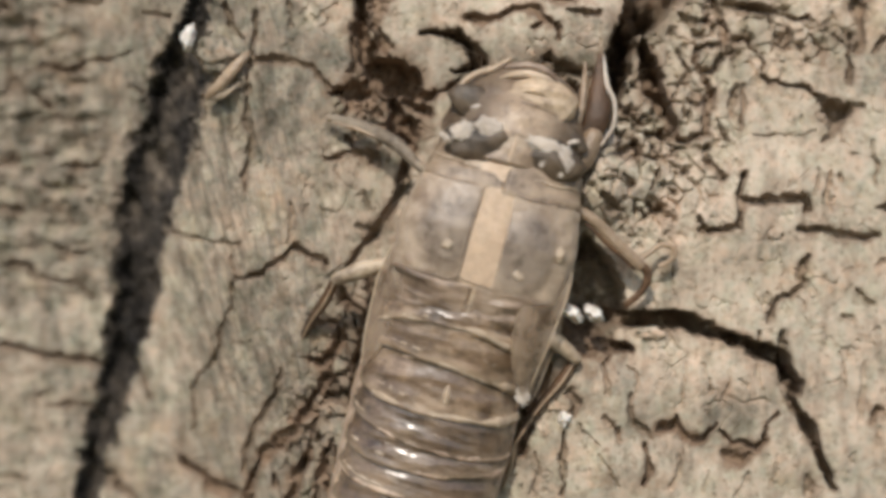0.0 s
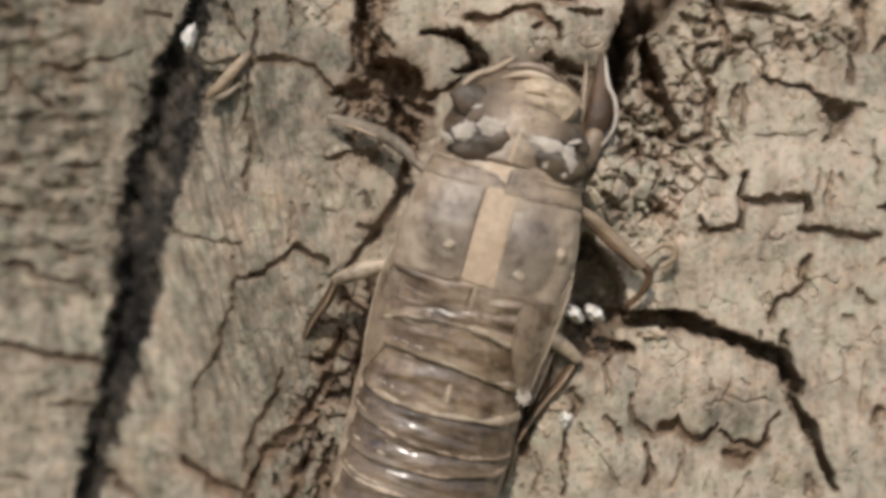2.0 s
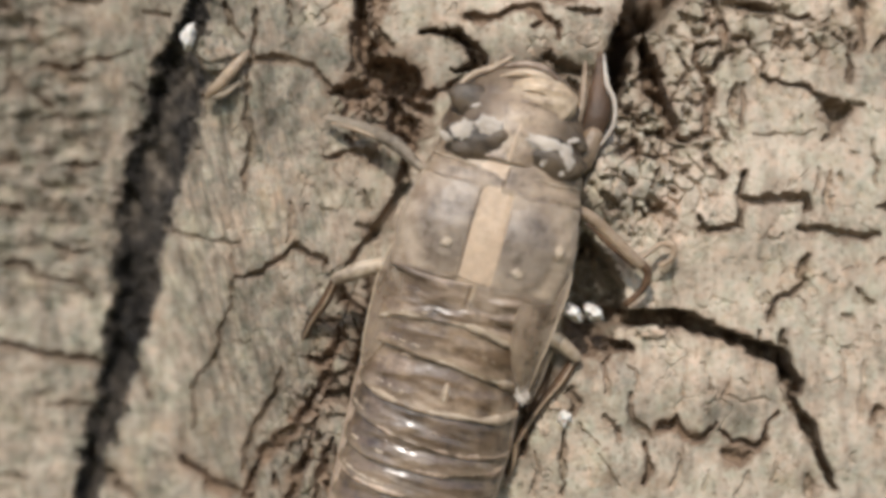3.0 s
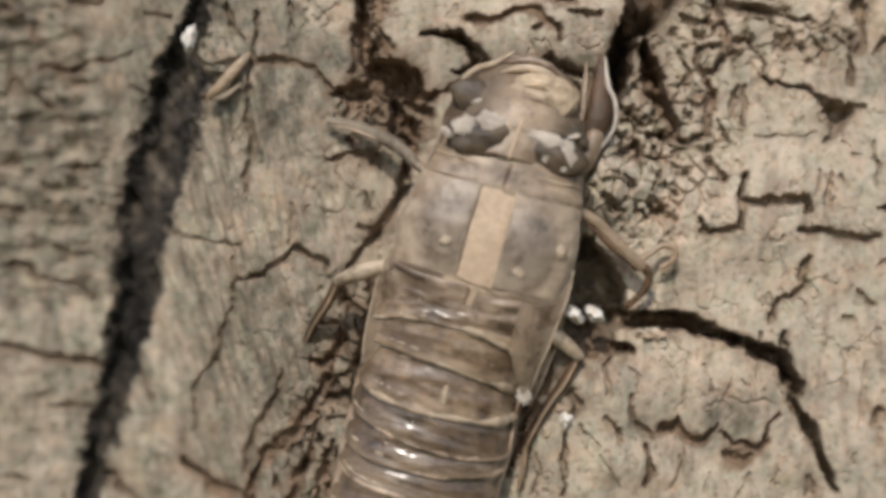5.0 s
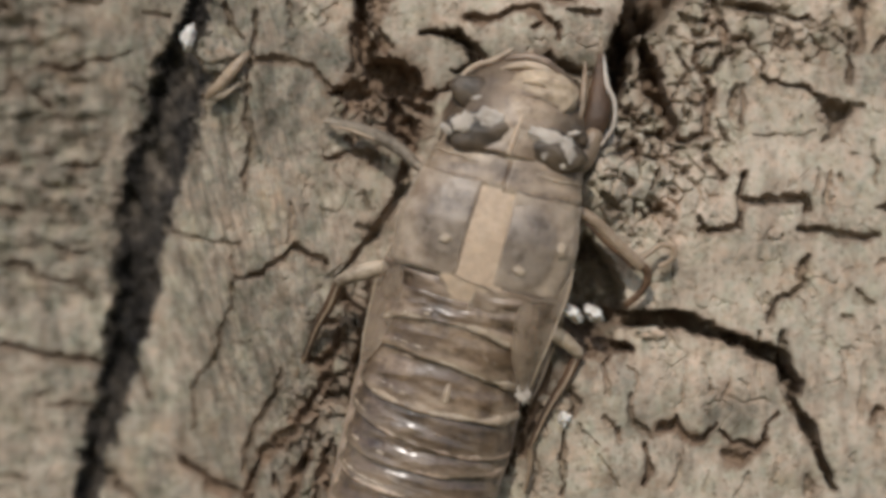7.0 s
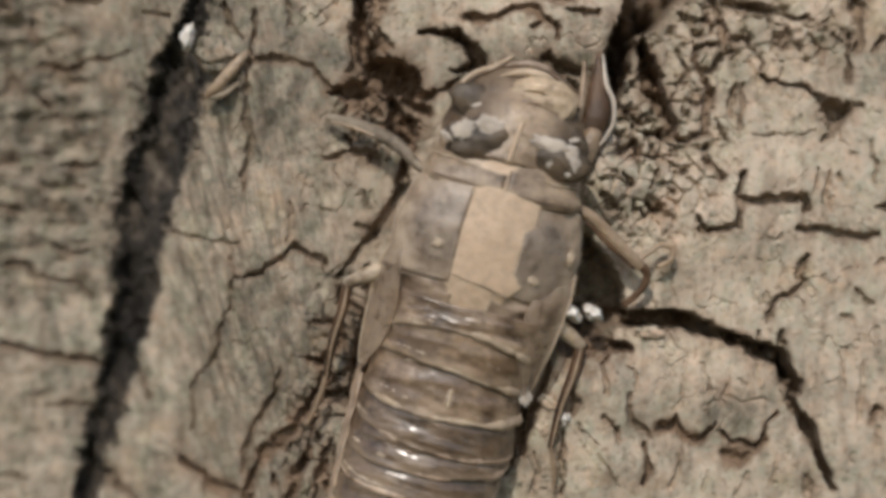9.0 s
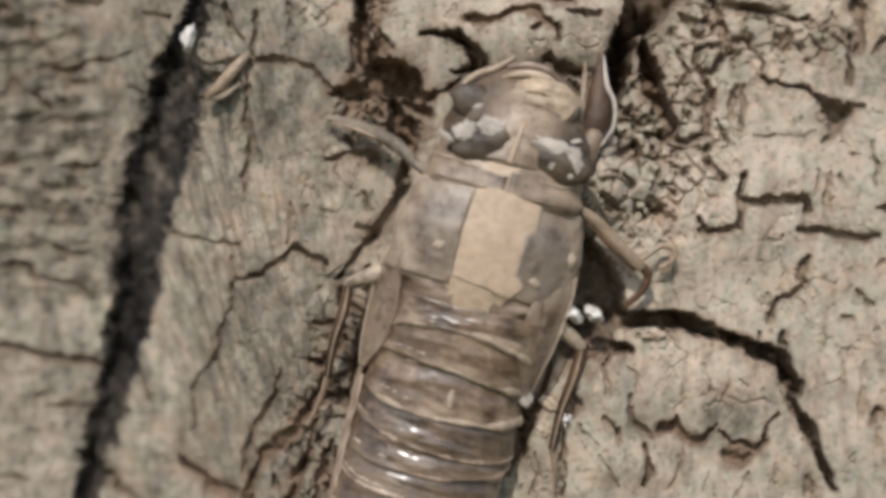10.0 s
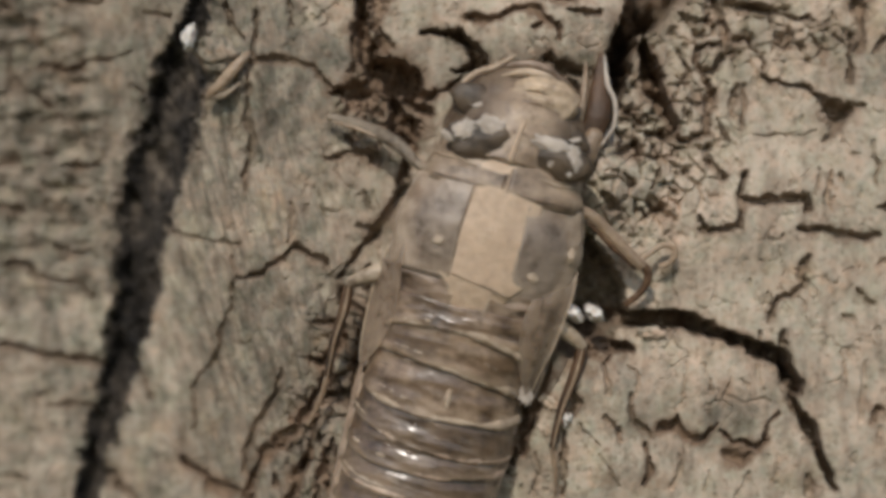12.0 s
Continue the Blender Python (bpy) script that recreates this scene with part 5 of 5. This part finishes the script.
tagged(chip, "grey chip of bark lodged beside the furrow", "bark chip")
twig = part("twig_stub", tube([(-13.9, 9.0, 0.0), (-13.2, 9.6, 0.35), (-12.3, 10.6, 0.5), (-11.5, 11.5, 0.3)], [0.22, 0.34, 0.36, 0.2], 9), STRAW, None)
twig.matrix_world = Matrix(((1, 0, 0, 0), (0, 0, -1, 0), (0, 1, 0, 0), (0, 0, 0, 1)))
tagged(twig, "short tan stub of twig lying on bark", "twig")
part("twig_fork", tube([(-13.6, 8.9, 0.1), (-12.9, 9.05, 0.3), (-12.0, 9.75, 0.3)], [0.16, 0.2, 0.1], 8), DULL_LEG, twig, "thin dull side shoot")


# ---- what moves ----
def shift(dx=0.0, dy=0.0, turn=0.0, px=0.0, py=0.0, rise=0.0):
    """A small slide in millimetres and a turn in degrees round (px, py)."""
    p = Vector((px, py, 0)) * MM
    return Matrix.Translation(p + Vector((dx, dy, rise)) * MM) @ Matrix.Rotation(radians(turn), 4, "Z") @ Matrix.Translation(-p)


TIMES = (0.0, 0.5, 1.0, 1.5, 2.0, 2.5, 3.0, 4.0, 5.0, 5.5, 6.0, 6.5, 7.0, 8.0, 9.0, 9.5, 10.0, 10.5, 11.0, 11.5, 12.0)


def slide(ob, across, along, turns=None, px=0.0, py=0.0):
    turns = turns or (0,) * len(TIMES)
    walk(ob, [(t, shift(a, b, r, px, py)) for t, a, b, r in zip(TIMES, across, along, turns)])


def roll(ob, across, along, high=2.4, rise=0.12):
    """Slide over the curve of the body: across millimetres round an axis that high over the bark, and along it."""
    axis = Vector((-0.15, 0, high)) * MM
    walk(ob, [(t, Matrix.Translation(axis + Vector((0, b, rise * abs(a))) * MM) @ Matrix.Rotation(a / 4.4, 4, "Y") @ Matrix.Translation(-axis))
              for t, a, b in zip(TIMES, across, along)])


def motions():
    # the head strains forward, then sinks back
    lift = (0, 0, 0, 0, 0, 0, 0.02, 0.2, 0.36, 0.40, 0.36, 0.44, 0.50, 0.25, 0.08, 0.1, 0.08, 0.1, 0.08, 0.05, 0.1)
    side = (0, 0.03, 0.04, 0.03, 0.05, 0.04, 0, -0.05, -0.08, -0.08, -0.1, -0.12, -0.08, 0.05, 0.08, 0.1, 0.1, 0.1, 0.12, 0.1, 0.05)
    slide(head, side, lift)
    slide(eye_right, [0.01 * k for k in (0, 3, 5, 5, 8, 10, 5, 8, 10, 11, 10, 5, 8, 20, 36, 40, 44, 44, 44, 42, 38)], [0] * 21)
    walk(crown_split, [(t, shift(rise=r)) for t, r in zip(TIMES, (-0.16, -0.16, -0.15, -0.15, -0.14, -0.13, -0.12, -0.08, -0.05, -0.04, -0.05, -0.06, -0.05, 0, 0, 0, 0, 0, 0, 0, 0))])
    # the two halves of the back shell part
    open_l = (0, 0, 0.03, 0.03, 0.02, -0.02, -0.1, -0.17, -0.28, -0.27, -0.3, -0.32, -0.25, -0.45, -0.58, -0.6, -0.58, -0.58, -0.55, -0.58, -0.70)
    open_r = (0, 0, 0.0, 0.0, -0.02, -0.04, -0.08, -0.1, -0.12, -0.1, -0.12, -0.16, 0.0, 0.6, 1.26, 1.3, 1.3, 1.3, 1.25, 1.22, 1.06)
    back = (0, 0, 0, 0, 0, 0, 0.05, 0.1, 0.2, 0.2, 0.2, 0.22, 0.28, 0.0, -0.1, -0.1, -0.12, -0.1, -0.05, 0.0, 0.05)
    roll(back_left, open_l, back)
    roll(back_right, open_r, back)
    roll(waist_left, (0, 0, 0, 0, 0, 0, 0, -0.1, -0.15, -0.15, -0.2, -0.55, -0.9, -0.95, -1.0, -1.0, -1.0, -1.0, -1.0, -1.0, -1.05), [0.5 * v for v in back], 1.8, 0.0)
    roll(waist_right, [0.9 * (v > 0) * v for v in open_r], [0.5 * v for v in back], 1.8, 0.0)
    for pad in (pad_right, pad_low):
        roll(pad, [0.5 * v for v in open_r], [0.5 * v for v in back], 1.8, 0.05)
    slide(pad_left, [0.25 * v for v in open_l], [0.5 * v for v in back])
    roll(collar_left, [0.16 * v + 0.4 * s for v, s in zip(open_l, side)], [0.6 * v for v in lift], 2.4, -0.03)
    roll(collar_right, [0.16 * v + 0.4 * s for v, s in zip(open_r, side)], [0.6 * v for v in lift], 2.4, -0.03)
    # the abdomen pumps
    pump = (0, 0.05, 0.1, 0.08, 0.08, 0.08, 0.1, 0.06, 0.02, 0.0, 0.0, 0.05, 0.12, -0.05, -0.22, -0.2, -0.18, -0.15, -0.14, -0.16, -0.25)
    sway = (0, 0.04, 0.06, 0.05, 0.02, 0.0, -0.1, -0.18, -0.25, -0.22, -0.28, -0.25, 0.0, 0.2, 0.38, 0.36, 0.38, 0.38, 0.34, 0.28, 0.12)
    for i, ring in enumerate(rings):
        k = max(0.2, 1.0 - 0.15 * i)
        slide(ring, [k * v for v in sway], [k * v for v in pump])
    # hind legs are held off the bark, then set down
    down_r = (0, 0, 0, 0, 0, 0.02, 0.05, 0.15, 0.28, 0.32, 0.38, 0.42, 0.45, 0.75, 1, 1, 1, 0.97, 0.94, 0.97, 1)
    walk(hind_right, [(t, shift(-0.1 + 0.1 * d, -0.8 + 0.8 * d)) for t, d in zip(TIMES, down_r)])
    walk(shin_right, [(t, Matrix.Translation((KNEE_R + Vector((0, 0, -0.4 + 0.4 * d))) * MM) @ Euler((radians(3 - 3 * d), 0, radians(-19 + 19 * d))).to_matrix().to_4x4()) for t, d in zip(TIMES, down_r)])
    down_l = (0, 0, 0, 0.02, 0.03, 0.03, 0.04, 0.06, 0.1, 0.13, 0.18, 0.25, 0.3, 0.7, 1, 1, 1, 1, 1.05, 1, 1)
    walk(hind_left, [(t, shift(-0.8 + 0.8 * d, 0)) for t, d in zip(TIMES, down_l)])
    walk(shin_left, [(t, Matrix.Translation(KNEE_L * MM) @ Euler((radians(24 - 24 * d), 0, radians(-17 + 17 * d))).to_matrix().to_4x4()) for t, d in zip(TIMES, down_l)])
    sway_f = (0, 0, 0, 0, 0, 0, 1, 1, 1, 1, 1, 2, 2, 1, 0, 0, 0, 0, 0, 0, 0)
    slide(fore_left, [0] * 21, [0] * 21, sway_f, -3.6, 3.4)
    slide(mid_right, [0] * 21, [0] * 21, [0.4 * k for k in (0, 0, 0, 0, 0, 0, 0, 0, 0, 0, 0, 0, 0, -2, -3, -3, -3, -3, -2, -2, -3)], 8.5, 0.4)


motions()
